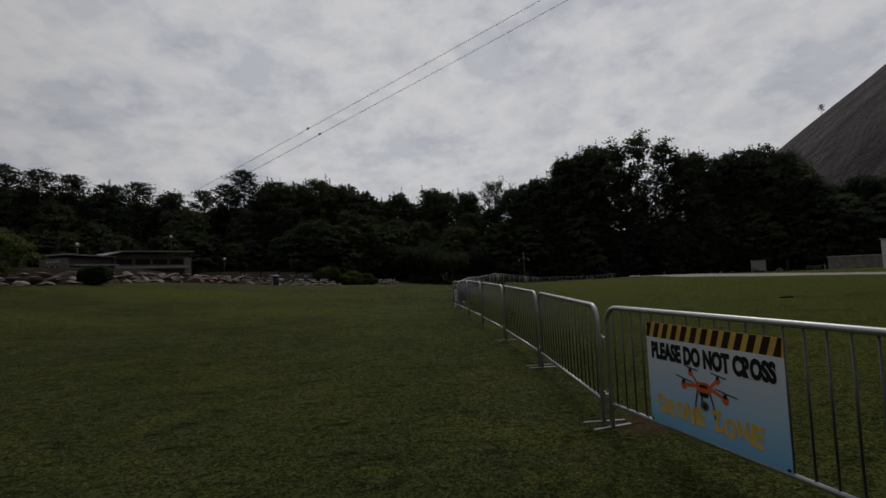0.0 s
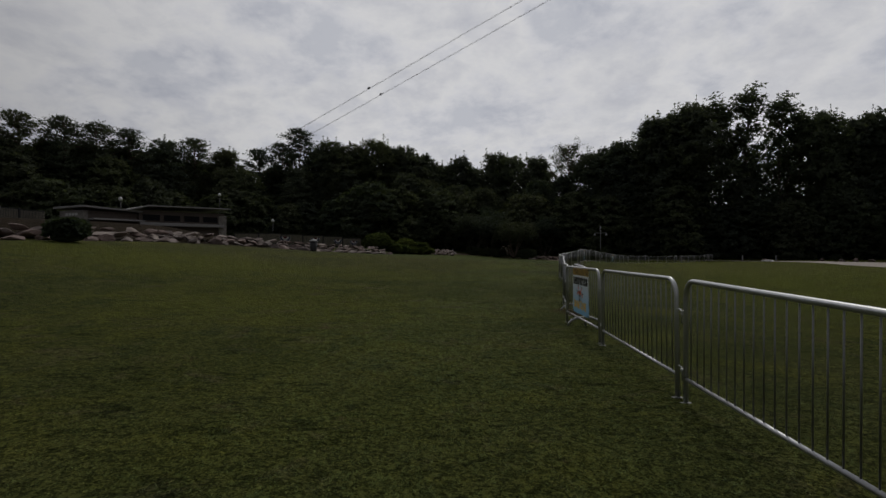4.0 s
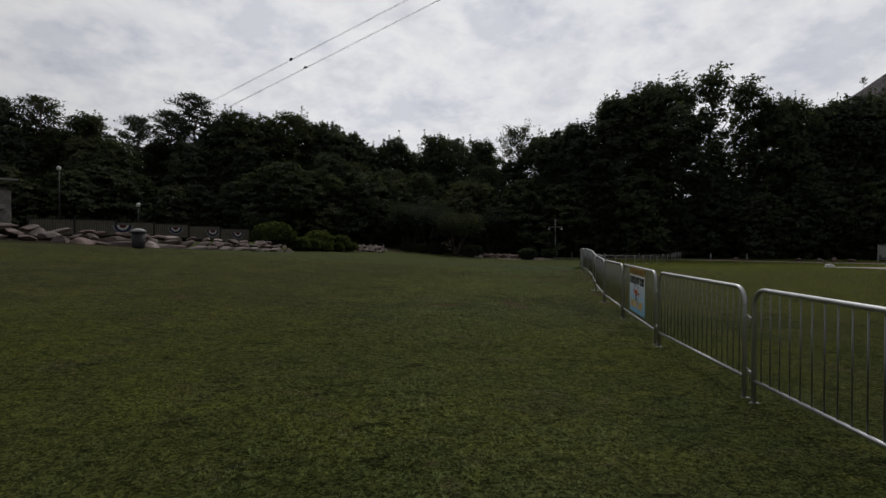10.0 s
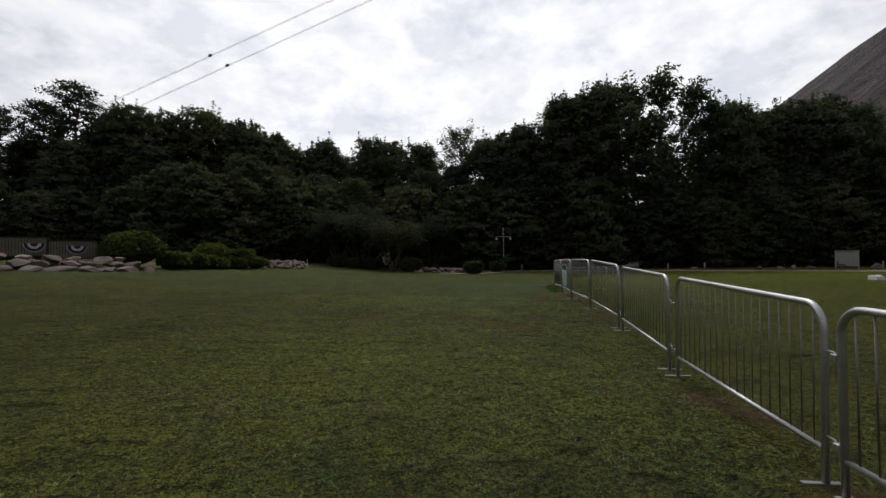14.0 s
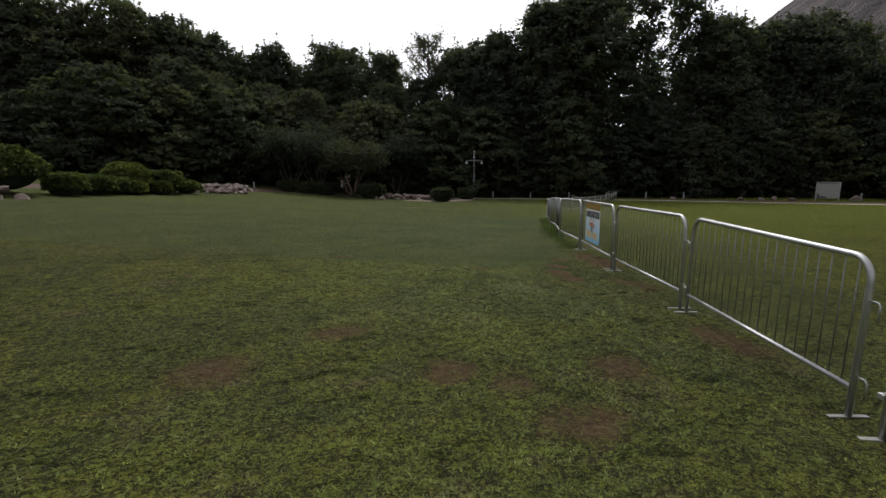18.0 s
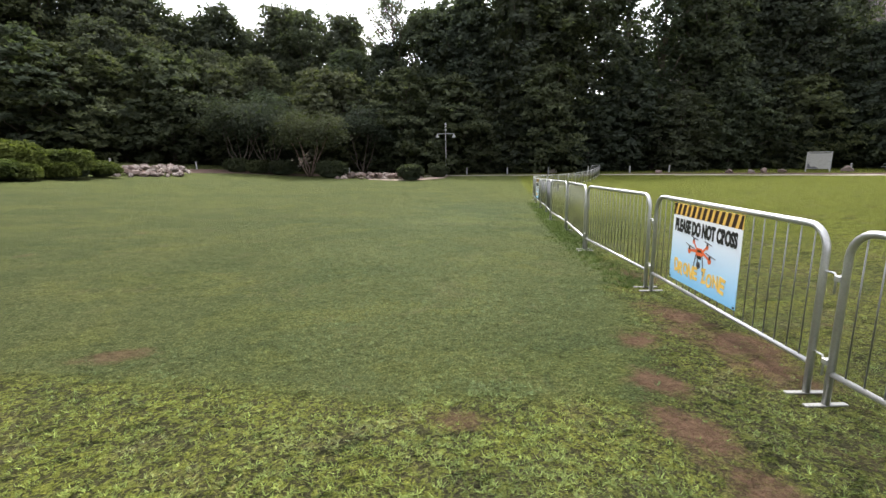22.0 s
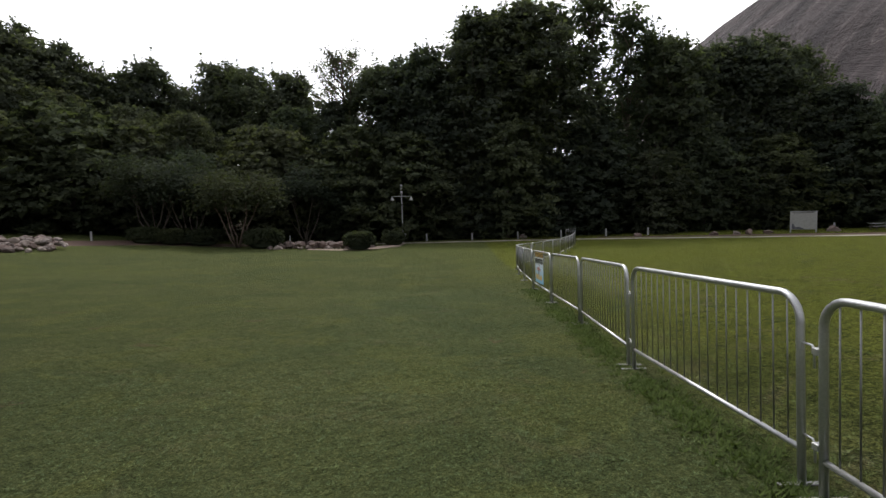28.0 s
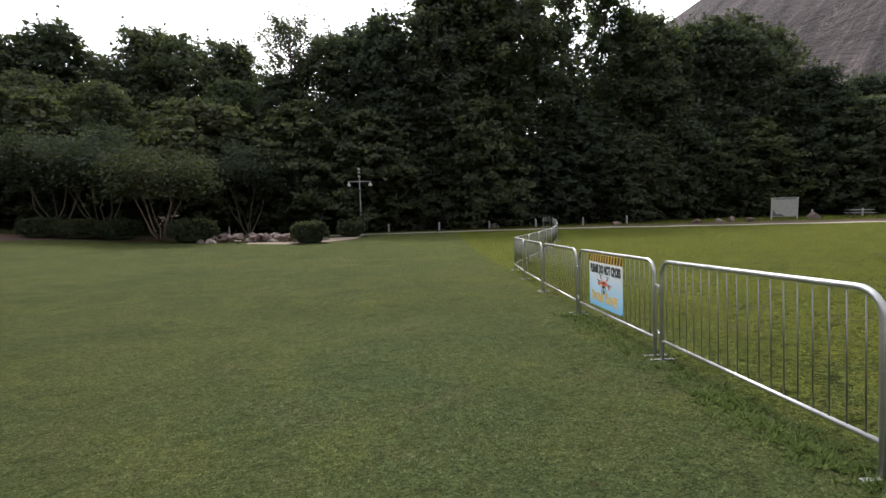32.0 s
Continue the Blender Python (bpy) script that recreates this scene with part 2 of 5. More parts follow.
def half(m, nx, ny, at, soft, wave):
    """1 on the far side of a line across the lawn, with a ragged edge."""
    d = m.put("ShaderNodeVectorMath")
    d.operation = "DOT_PRODUCT"
    d.inputs[1].default_value = (nx, ny, 0)
    m.link(m.position(), d.inputs[0])
    v = m.math("ADD", d.outputs["Value"], m.math("MULTIPLY", m.math("SUBTRACT", m.noise(1.6, 6, 0.7, m.position()), 0.5), wave * 2))
    n = m.put("ShaderNodeMapRange")
    n.inputs["From Min"].default_value, n.inputs["From Max"].default_value = at - soft, at + soft
    m.link(v, n.inputs["Value"])
    return n.outputs[0]


def lawn_colour(m, gaps=1.0):
    p = m.position()
    big = m.noise(0.09, 4, 0.55, p, 0.6)
    mid = m.noise(0.55, 6, 0.62, p, 0.4)
    fine = m.noise(11, 6, 0.7, p)
    col = m.ramp(mid, (0.28, (0.064, 0.080, 0.020)), (0.5, (0.096, 0.114, 0.029)), (0.72, (0.134, 0.144, 0.042)))
    col = m.mix(m.grey(big, 0.42, 0.62, 0.0, 0.6), col, (0.130, 0.148, 0.024))
    for x, y, rx, ry in LUSH:
        col = m.mix(m.math("MULTIPLY", spot(m, x, y, rx, ry), 0.7), col, (0.150, 0.170, 0.028))
    side = half(m, 0.954, -0.298, 3.2, 2.2, 0.6)
    col = m.mix(m.math("MULTIPLY", side, 0.7), col, (0.150, 0.176, 0.026))
    sod = m.math("MULTIPLY", half(m, 0.48, 0.877, 44.62, 0.12, 0.35), m.math("MULTIPLY", half(m, -0.8386, 0.4997, 11.78, 0.15, 0.3), half(m, -0.778, 0.628, 18.75, 0.2, 0.5)))
    near_seam = m.math("MULTIPLY", m.math("SUBTRACT", 1.0, sod), m.math("MULTIPLY", half(m, 0.48, 0.877, 40.8, 2.5, 1.5), half(m, -0.88, 0.47, 12.0, 1.2, 1.0)))
    col = m.mix(m.math("MULTIPLY", near_seam, 0.2), col, (0.146, 0.170, 0.034))
    col = m.mix(m.math("MULTIPLY", sod, 0.8), col, m.ramp(mid, (0.3, (0.068, 0.090, 0.033)), (0.7, (0.094, 0.111, 0.039))))
    calm = m.math("SUBTRACT", 1.0, m.math("MULTIPLY", sod, 0.6))
    gold = m.grey(m.noise(0.75, 6, 0.62, p, 0.9), 0.53, 0.60, 0, 0.34)
    col = m.mix(m.math("MULTIPLY", gold, calm), col, (0.172, 0.182, 0.030))
    deep = m.grey(m.noise(0.8, 7, 0.68, m.stretch(p, 1, 1, 2), 0.7), 0.55, 0.64, 0, 0.45)
    col = m.mix(m.math("MULTIPLY", deep, calm), col, (0.066, 0.092, 0.030))
    straw = m.grey(m.noise(1.3, 7, 0.72, p, 0.8), 0.55, 0.66, 0, 0.5)
    col = m.mix(m.math("MULTIPLY", straw, calm), col, (0.155, 0.132, 0.066))
    # darkened flecks below paint shade between blades and tufts; thin turf shows earth
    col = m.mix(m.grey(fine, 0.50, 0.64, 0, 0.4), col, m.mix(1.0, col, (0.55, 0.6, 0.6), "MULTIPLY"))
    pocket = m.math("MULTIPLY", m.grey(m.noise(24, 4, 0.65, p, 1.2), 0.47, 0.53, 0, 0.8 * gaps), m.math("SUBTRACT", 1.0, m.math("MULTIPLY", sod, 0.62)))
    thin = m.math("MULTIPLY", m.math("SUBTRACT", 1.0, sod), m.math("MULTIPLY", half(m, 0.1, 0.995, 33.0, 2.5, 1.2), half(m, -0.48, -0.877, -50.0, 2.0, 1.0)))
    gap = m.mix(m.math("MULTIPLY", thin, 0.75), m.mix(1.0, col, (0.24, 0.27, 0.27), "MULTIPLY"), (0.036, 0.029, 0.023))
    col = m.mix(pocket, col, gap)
    # ragged dashes: shade on the near side of tufts, put into the colour
    tuft_shade = m.math("MULTIPLY", m.grey(m.noise(4.2, 9, 0.76, m.stretch(p, 0.6, 1.4, 1), 0.5), 0.555, 0.60, 0, 0.85), m.math("SUBTRACT", 1.0, m.math("MULTIPLY", sod, 0.6)))
    col = m.mix(tuft_shade, col, m.mix(1.0, col, (0.36, 0.40, 0.38), "MULTIPLY"))
    col = m.mix(m.math("MULTIPLY", m.grey(m.noise(7.5, 8, 0.74, p, 0.4), 0.57, 0.62, 0, 0.5), calm), col, m.mix(1.0, col, (1.6, 1.55, 1.4), "MULTIPLY"))
    # finest dark specks, painted shade between the blades
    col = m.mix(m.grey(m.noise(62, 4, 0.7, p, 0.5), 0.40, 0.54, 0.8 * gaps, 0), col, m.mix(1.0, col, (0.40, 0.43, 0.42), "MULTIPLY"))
    col = m.mix(m.grey(m.noise(46, 4, 0.7, p, 1.0), 0.54, 0.62, 0, 0.8), col, m.mix(1.0, col, (1.75, 1.7, 1.6), "MULTIPLY"))
    col = m.mix(1.0, col, (1.32, 1.25, 1.46), "MULTIPLY")
    return col, mid, fine


def lawn_material():
    m = Nodes("lawn")
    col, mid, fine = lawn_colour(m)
    p = m.position()
    earth = m.ramp(m.noise(14, 5, 0.7, p), (0.3, (0.085, 0.052, 0.036)), (0.7, (0.19, 0.115, 0.078)))
    mask = None
    for k, (x, y, rx, ry) in enumerate(WORN):
        one = m.math("MULTIPLY", spot(m, x, y, rx, ry), 0.9 if k < 7 else 0.65)
        mask = one if mask is None else m.math("MAXIMUM", mask, one)
    ln = m.put("ShaderNodeVectorMath")
    ln.operation = "DISTANCE"
    ln.inputs[1].default_value = (20, 30, 0)
    m.link(p, ln.inputs[0])
    wood = m.grey(m.math("DIVIDE", m.math("ADD", ln.outputs["Value"], m.math("MULTIPLY", m.noise(0.2, 4, 0.6, p), 10)), 200), 0.44, 0.50)
    litter = m.ramp(m.noise(3, 6, 0.7, p), (0.3, (0.022, 0.017, 0.012)), (0.7, (0.055, 0.042, 0.028)))
    bank = m.math("MULTIPLY", half(m, -0.85, 0.52, 36.0, 1.0, 0.6), m.math("MULTIPLY", half(m, 0.0, 1.0, 20, 5, 1.0), half(m, 0.0, -1.0, -57, 2.5, 1.0)))
    wood = m.math("MAXIMUM", wood, bank)
    col = m.mix(wood, col, litter)
    bare = m.grey(m.noise(0.9, 8, 0.75, p, 0.6), 0.62, 0.70, 0, 0.6)
    col = m.mix(m.math("MAXIMUM", mask, bare), col, earth)
    h = m.math("ADD", m.noise(34, 5, 0.75, p), m.math("MULTIPLY", m.noise(5, 6, 0.7, p, 0.5), 3.0))
    m.bump(h, 1.0, 0.07)
    return m.done(col, 0.9, 0, 0.03)


def blade_material():
    m = Nodes("grass_blades")
    col, mid, fine = lawn_colour(m, 0.0)
    col = m.mix(1.0, col, (0.71, 0.80, 0.79), "MULTIPLY")
    isle = m.put("ShaderNodeNewGeometry").outputs["Random Per Island"]
    col = m.mix(1.0, col, m.ramp(isle, (0, (0.70, 0.74, 0.70)), (0.6, (1.10, 1.14, 1.12)), (1.0, (1.65, 1.68, 1.8))), "MULTIPLY")
    up = m.put("ShaderNodeVectorMath")
    up.operation = "MULTIPLY_ADD"
    up.inputs[1].default_value, up.inputs[2].default_value = (0.5, 0.5, 0.5), (0, 0, 0.6)
    m.link(m.put("ShaderNodeNewGeometry").outputs["Normal"], up.inputs[0])
    m.link(up.outputs[0], m.bsdf.inputs["Normal"])
    return m.done(col, 0.7, 0, 0.08)


def rock_material():
    m = Nodes("fieldstone")
    per = m.put("ShaderNodeObjectInfo").outputs["Random"]
    p = m.coords()
    n = m.noise(2.2, 8, 0.65, p)
    f = m.noise(25, 4, 0.6, p)
    base = m.ramp(per, (0, (0.13, 0.100, 0.092)), (0.35, (0.25, 0.185, 0.165)), (0.65, (0.20, 0.170, 0.160)), (1, (0.46, 0.39, 0.35)))
    col = m.mix(m.grey(n, 0.35, 0.65, 0.1, 0.75), base, m.mix(1.0, base, (0.5, 0.47, 0.46), "MULTIPLY"))
    col = m.mix(m.grey(f, 0.55, 0.8, 0, 0.3), col, (0.36, 0.32, 0.29))
    m.bump(m.math("ADD", n, m.math("MULTIPLY", f, 0.3)), 0.7, 0.08)
    return m.done(col, 0.85, 0, 0.3)


def granite_material():
    m = Nodes("granite_dome")
    p = m.coords()
    sep = m.put("ShaderNodeSeparateXYZ")
    m.link(p, sep.inputs[0])
    ang = m.math("ARCTAN2", sep.outputs[1], sep.outputs[0])
    out = m.math("POWER", m.math("ADD", m.math("MULTIPLY", sep.outputs[0], sep.outputs[0]), m.math("MULTIPLY", sep.outputs[1], sep.outputs[1])), 0.5)
    fall = m.put("ShaderNodeCombineXYZ")
    m.link(m.math("MULTIPLY", ang, 26.0), fall.inputs[0])
    m.link(m.math("MULTIPLY", out, 0.011), fall.inputs[1])
    streak = m.noise(1.0, 7, 0.66, fall.outputs[0], 0.5)
    stain = m.noise(2.3, 6, 0.62, fall.outputs[0], 0.3)
    blot = m.noise(0.012, 6, 0.6, p)
    crack = m.noise(0.022, 8, 0.7, m.stretch(p, 1, 1, 0.35), 2.2)
    col = m.ramp(blot, (0.3, (0.064, 0.054, 0.057)), (0.7, (0.104, 0.087, 0.088)))
    col = m.mix(m.grey(streak, 0.47, 0.60, 0, 0.8), col, (0.036, 0.031, 0.035))
    line = m.grey(m.math("ABSOLUTE", m.math("SUBTRACT", crack, 0.5)), 0.0, 0.012, 1.0, 0.0)
    col = m.mix(m.math("MULTIPLY", line, 0.7), col, (0.09, 0.08, 0.08))
    pale = m.math("MAXIMUM", m.grey(m.math("ABSOLUTE", m.math("SUBTRACT", streak, 0.46)), 0.0, 0.008, 0.7, 0.0), m.grey(stain, 0.62, 0.72, 0, 0.4))
    col = m.mix(pale, col, (0.20, 0.175, 0.168))
    m.bump(m.math("ADD", blot, m.math("MULTIPLY", crack, 0.8)), 1.0, 14.0)
    return m.done(col, 0.9, 0, 0.2)


def plain_material(name, color, rough=0.6, metal=0.0, vary=0.15, scale=6.0, spec=0.4):
    m = Nodes(name)
    p = m.coords()
    n = m.noise(scale, 6, 0.65, p)
    lo = tuple(c * (1 - vary) for c in color)
    hi = tuple(min(1, c * (1 + vary)) for c in color)
    f = m.noise(scale * 12, 4, 0.6, p)
    col = m.mix(m.grey(f, 0.5, 0.8, 0, 0.5), m.ramp(n, (0.3, lo), (0.7, hi)), tuple(c * 0.7 for c in color))
    m.bump(f, 0.12, 0.004)
    return m.done(col, rough, metal, spec)


def sign_panel_material():
    m = Nodes("printed_sign_panel")
    sep = m.put("ShaderNodeSeparateXYZ")
    m.link(m.coords(), sep.inputs[0])
    col = m.ramp(m.math("DIVIDE", m.math("SUBTRACT", sep.outputs[2], 0.18), 0.75), (0.0, (0.20, 0.50, 0.80)), (0.35, (0.42, 0.64, 0.84)), (0.8, (0.74, 0.78, 0.83)), (1.0, (0.78, 0.80, 0.84)))
    dirt = m.grey(m.noise(5, 6, 0.7, m.coords()), 0.55, 0.8, 0, 0.18)
    return m.done(m.mix(dirt, col, (0.35, 0.36, 0.36)), 0.38, 0, 0.5)


# two darkened copies of the steel paint the bars' backlit look
STEEL, THIN_STEEL, BAR_STEEL = galvanised(), galvanised("backlit_thin_steel", 0.45), galvanised("backlit_bar_steel", 0.28)
LAWN, BLADES, ROCK, GRANITE = lawn_material(), blade_material(), rock_material(), granite_material()
WEEDS = leaf_material("weed_leaves", (0.060, 0.080, 0.026), (0.120, 0.150, 0.046), 0.3)
LEAF_A = leaf_material("oak_leaves", (0.066, 0.074, 0.057), (0.106, 0.118, 0.088), 0.5)
LEAF_B = leaf_material("maple_leaves", (0.070, 0.081, 0.056), (0.116, 0.132, 0.088), 0.5)
LEAF_P = leaf_material("pine_needles", (0.052, 0.060, 0.046), (0.078, 0.090, 0.064), 0.4)
LEAF_H = leaf_material("hedge_leaves", (0.060, 0.075, 0.028), (0.122, 0.145, 0.048), 0.35)
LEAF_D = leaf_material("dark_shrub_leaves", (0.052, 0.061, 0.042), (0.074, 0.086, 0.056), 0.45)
LEAF_M = leaf_material("myrtle_leaves", (0.044, 0.050, 0.036), (0.070, 0.080, 0.056), 0.45)
BARK, BARK_P = bark_material("grey_bark", (0.06, 0.05, 0.042), (0.17, 0.145, 0.12)), bark_material("pine_bark", (0.05, 0.034, 0.026), (0.15, 0.10, 0.075))
BARK_M = bark_material("smooth_pale_bark", (0.10, 0.075, 0.06), (0.24, 0.18, 0.15))
BLACK = plain_material("black_paint", (0.02, 0.02, 0.022), 0.5)
SIGN, INK = sign_panel_material(), plain_material("black_ink", (0.012, 0.012, 0.014), 0.4, vary=0.05)
YELLOW, ORANGE, AMBER = plain_material("yellow_print", (0.72, 0.46, 0.10), 0.4), plain_material("orange_print", (0.72, 0.14, 0.045), 0.4), plain_material("amber_print", (0.78, 0.50, 0.11), 0.4)
MAROON, INKGREY = plain_material("dark_brown_print", (0.035, 0.014, 0.010), 0.4), plain_material("grey_print", (0.10, 0.10, 0.12), 0.4)
SIDING, STONEWALL, ROOFING, GLASSDARK = plain_material("dark_timber_siding", (0.115, 0.092, 0.080), 0.8), plain_material("stone_facing", (0.23, 0.21, 0.195), 0.85, vary=0.4, scale=3), plain_material("roof_edge", (0.29, 0.28, 0.28), 0.6), plain_material("dark_glazing", (0.012, 0.013, 0.016), 0.15)
WHITE, NAVY, RED = plain_material("white_cloth", (0.55, 0.54, 0.53), 0.8), plain_material("navy_cloth", (0.02, 0.025, 0.07), 0.8), plain_material("red_cloth", (0.09, 0.012, 0.02), 0.8)
PATHWAY, MULCH, SAND = plain_material("pale_pathway", (0.33, 0.29, 0.26), 0.9, vary=0.25, scale=1.2), plain_material("brown_mulch", (0.085, 0.05, 0.038), 0.95, vary=0.4, scale=2), plain_material("pale_sand_bed", (0.26, 0.20, 0.165), 0.95, vary=0.3, scale=1.5)
PLASTIC = plain_material("black_plastic", (0.018, 0.018, 0.020), 0.45)
DULL = plain_material("dull_weathered_steel", (0.27, 0.27, 0.26), 0.6, 0.4)
METALGREY = plain_material("painted_pole", (0.36, 0.36, 0.37), 0.5)
CONCRETE = plain_material("weathered_pale_panel", (0.34, 0.34, 0.33), 0.7)
# tone of the lit ground showing between the pickets
TAN = plain_material("lit_slope_tan", (0.19, 0.172, 0.135), 0.85, vary=0.25, scale=2.0)
LAMPWHITE = plain_material("white_enamel", (0.70, 0.70, 0.72), 0.4)


# ---- building blocks ----
def finish(bm, name, mat, smooth=False):
    me = bpy.data.meshes.new(name)
    bm.to_mesh(me)
    bm.free()
    me.materials.append(mat)
    if smooth:
        me.polygons.foreach_set("use_smooth", [True] * len(me.polygons))
    return me


def part(name, bm, material, parent=None, label="", smooth=False):
    ob = new(name, bm if isinstance(bm, bpy.types.Mesh) else finish(bm, name, material, smooth))
    if parent is not None:
        ob.parent = parent
    if label:
        ob["label"] = label
    return ob


def thing(name, label, category, group="", m=None, kind=""):
    ob = new(name)
    if m is not None:
        ob.matrix_world = m
    return tagged(ob, label, category, group, kind)


def arrays(name, verts, faces, material, smooth=False):
    """A mesh from numpy arrays; all faces have the same number of corners."""
    me = bpy.data.meshes.new(name)
    k = faces.shape[1]
    me.vertices.add(len(verts))
    me.vertices.foreach_set("co", np.ascontiguousarray(verts, dtype=np.float32).ravel())
    me.loops.add(faces.size)
    me.loops.foreach_set("vertex_index", np.ascontiguousarray(faces, dtype=np.int32).ravel())
    me.polygons.add(len(faces))
    me.polygons.foreach_set("loop_start", np.arange(0, faces.size, k, dtype=np.int32))
    if smooth:
        me.polygons.foreach_set("use_smooth", np.ones(len(faces), dtype=bool))
    me.materials.append(material)
    me.update(calc_edges=True)
    me.validate()
    return me


def box(x0, y0, z0, x1, y1, z1, bevel=0.0, bm=None):
    bm = bm or bmesh.new()
    made = bmesh.ops.create_cube(bm, size=1.0, matrix=Matrix.Translation(((x0 + x1) / 2, (y0 + y1) / 2, (z0 + z1) / 2)) @ Matrix.Diagonal((x1 - x0, y1 - y0, z1 - z0, 1)))
    if bevel:
        edges = {e for v in made["verts"] for e in v.link_edges}
        bmesh.ops.bevel(bm, geom=list(edges), offset=bevel, segments=2, affect="EDGES", profile=0.5)
    return bm


def tube(points, radius, sides=8, bm=None, cap=True, radii=None):
    """A round bar that follows the points."""
    bm = bm or bmesh.new()
    pts = [Vector(p) for p in points]
    rings = []
    up = None
    for i, p in enumerate(pts):
        d = (pts[min(i + 1, len(pts) - 1)] - pts[max(i - 1, 0)]).normalized()
        if up is None:
            up = d.orthogonal().normalized()
        up = (up - d * up.dot(d)).normalized()
        side = d.cross(up)
        r = radii[i] if radii else radius
        rings.append([bm.verts.new(p + (up * math.cos(a) + side * math.sin(a)) * r) for a in (2 * math.pi * k / sides for k in range(sides))])
    for a, b in zip(rings, rings[1:]):
        for k in range(sides):
            bm.faces.new((a[k], a[(k + 1) % sides], b[(k + 1) % sides], b[k]))
    if cap:
        bm.faces.new(rings[0][::-1])
        bm.faces.new(rings[-1])
    return bm


def slab(outline, y0, y1, bm=None):
    """A flat piece with an outline in x and z, from y0 to y1 deep."""
    bm = bm or bmesh.new()
    a = [bm.verts.new((x, y0, z)) for x, z in outline]
    b = [bm.verts.new((x, y1, z)) for x, z in outline]
    bm.faces.new(a)
    bm.faces.new(b[::-1])
    n = len(a)
    for k in range(n):
        bm.faces.new((a[k], b[k], b[(k + 1) % n], a[(k + 1) % n]))
    bmesh.ops.recalc_face_normals(bm, faces=bm.faces[:])
    return bm


# ---- ground ----
def ease(a, b, x):
    t = np.clip((np.asarray(x, float) - a) / (b - a), 0, 1)
    return t * t * (3 - 2 * t)


# the line of the rock bank beside the lawn
BANK_Y, BANK_X = [15, 22, 29, 36, 46, 53.8, 61, 66, 74], [-31, -27, -22.5, -19.8, -16, -11.5, -7.5, -4.5, -2.0]


# gentle waves of the lawn along the barriers
DIP_Y, DIP_Z = [0, 4, 13, 21, 26, 35, 39.5, 42, 46.5, 53, 57, 64], [-0.12, -0.10, 0.03, -0.13, -0.06, -0.11, -0.03, 0.04, 0.05, 0, -0.06, -0.06]


def ground(x, y):
    """The height of the lawn: level along the barriers, rising to the bank, falling away towards the woods."""
    x, y = np.asarray(x, float), np.asarray(y, float)
    u = -0.951 * (x - 3) + 0.308 * (y - 4)
    v = 0.308 * (x - 3) + 0.951 * (y - 4)
    z = 1.15 * ease(0, 38, u) + np.clip(0.08 * (-x - 7), 0, 0.85) * (1 - 0.7 * ease(46, 62, y)) - 1.25 * ease(38, 80, v) * (1 - ease(14, 45, u))
    z = z + np.interp(y, DIP_Y, DIP_Z) * (1 - ease(8, 22, np.abs(u))) * (1 - ease(62, 72, y))
    z = z + 0.20 * np.exp(-((x - 28.5) ** 2 / 40 + (y - 39) ** 2 / 110))
    z = z + 9.0 * ease(108, 160, np.hypot(x - 20, y - 30))
    z = z + 0.3 * ease(0.2, 2.4, np.interp(y, BANK_Y, BANK_X) - x) * ease(10, 24, y) * (1 - ease(66, 74, y))
    z = z + 1.3 * ease(4, 10, np.interp(y, BANK_Y, BANK_X) - x) * ease(16, 30, y) * (1 - ease(50, 58, y))
    return z + 0.025 * np.sin(0.9 * x + 0.4 * y) * np.sin(0.55 * y - 0.3 * x) * ease(1.5, 8, np.abs(u + 0.5))


def gz(x, y):
    return float(ground(x, y))


def build_ground():
    near = np.arange(-60, 120.1, 1.0)
    far = np.array([160, 220, 320, 480, 700, 1000, 1500, 2200])
    xs = np.concatenate([-far[::-1] * 1.0, near, far + 20.0])
    ynear = np.arange(-20, 130.1, 1.0)
    ys = np.concatenate([-far[::-1] * 1.0, ynear, far + 10.0])
    gx, gy = np.meshgrid(xs, ys)
    zz = ground(gx, gy)
    verts = np.stack([gx.ravel(), gy.ravel(), zz.ravel()], 1)
    w = len(xs)
    i, j = np.meshgrid(np.arange(len(ys) - 1), np.arange(w - 1), indexing="ij")
    a = (i * w + j).ravel()
    faces = np.stack([a, a + 1, a + w + 1, a + w], 1)
    return tagged(new("ground", arrays("ground", verts, faces, LAWN, True)), "mown green lawn with worn brown patches and tuft shade in its colour", "lawn", kind="structure")


build_ground()


def ribbon(name, centre, widths, material, label, category, lift=0.03):
    """A strip that lies on the ground along a line."""
    pts = [Vector((x, y)) for x, y in centre]
    fine = []
    for k in range(len(pts) - 1):
        steps = max(2, int((pts[k + 1] - pts[k]).length / 1.0))
        fine += [(pts[k].lerp(pts[k + 1], s / steps), widths[k] + (widths[k + 1] - widths[k]) * s / steps) for s in range(steps)]
    fine.append((pts[-1], widths[-1]))
    verts, faces = [], []
    for k, (p, wd) in enumerate(fine):
        d = (fine[min(k + 1, len(fine) - 1)][0] - fine[max(k - 1, 0)][0]).normalized()
        side = Vector((-d.y, d.x))
        for s in np.linspace(-1, 1, 5):
            wob = 0.25 * noise.noise((p.x * 0.6, p.y * 0.6, s * 3.0)) if abs(s) == 1 else 0
            q = p + side * (s * wd / 2 + wob * wd * 0.2)
            verts.append((q.x, q.y, gz(q.x, q.y) + (lift if abs(s) < 1 else -0.02)))
        if k:
            o = 5 * k
            faces += [(o - 5 + c, o - 4 + c, o + 1 + c, o + c) for c in range(4)]
    return tagged(new(name, arrays(name, np.array(verts), np.array(faces), material, True)), label, category, kind="structure")


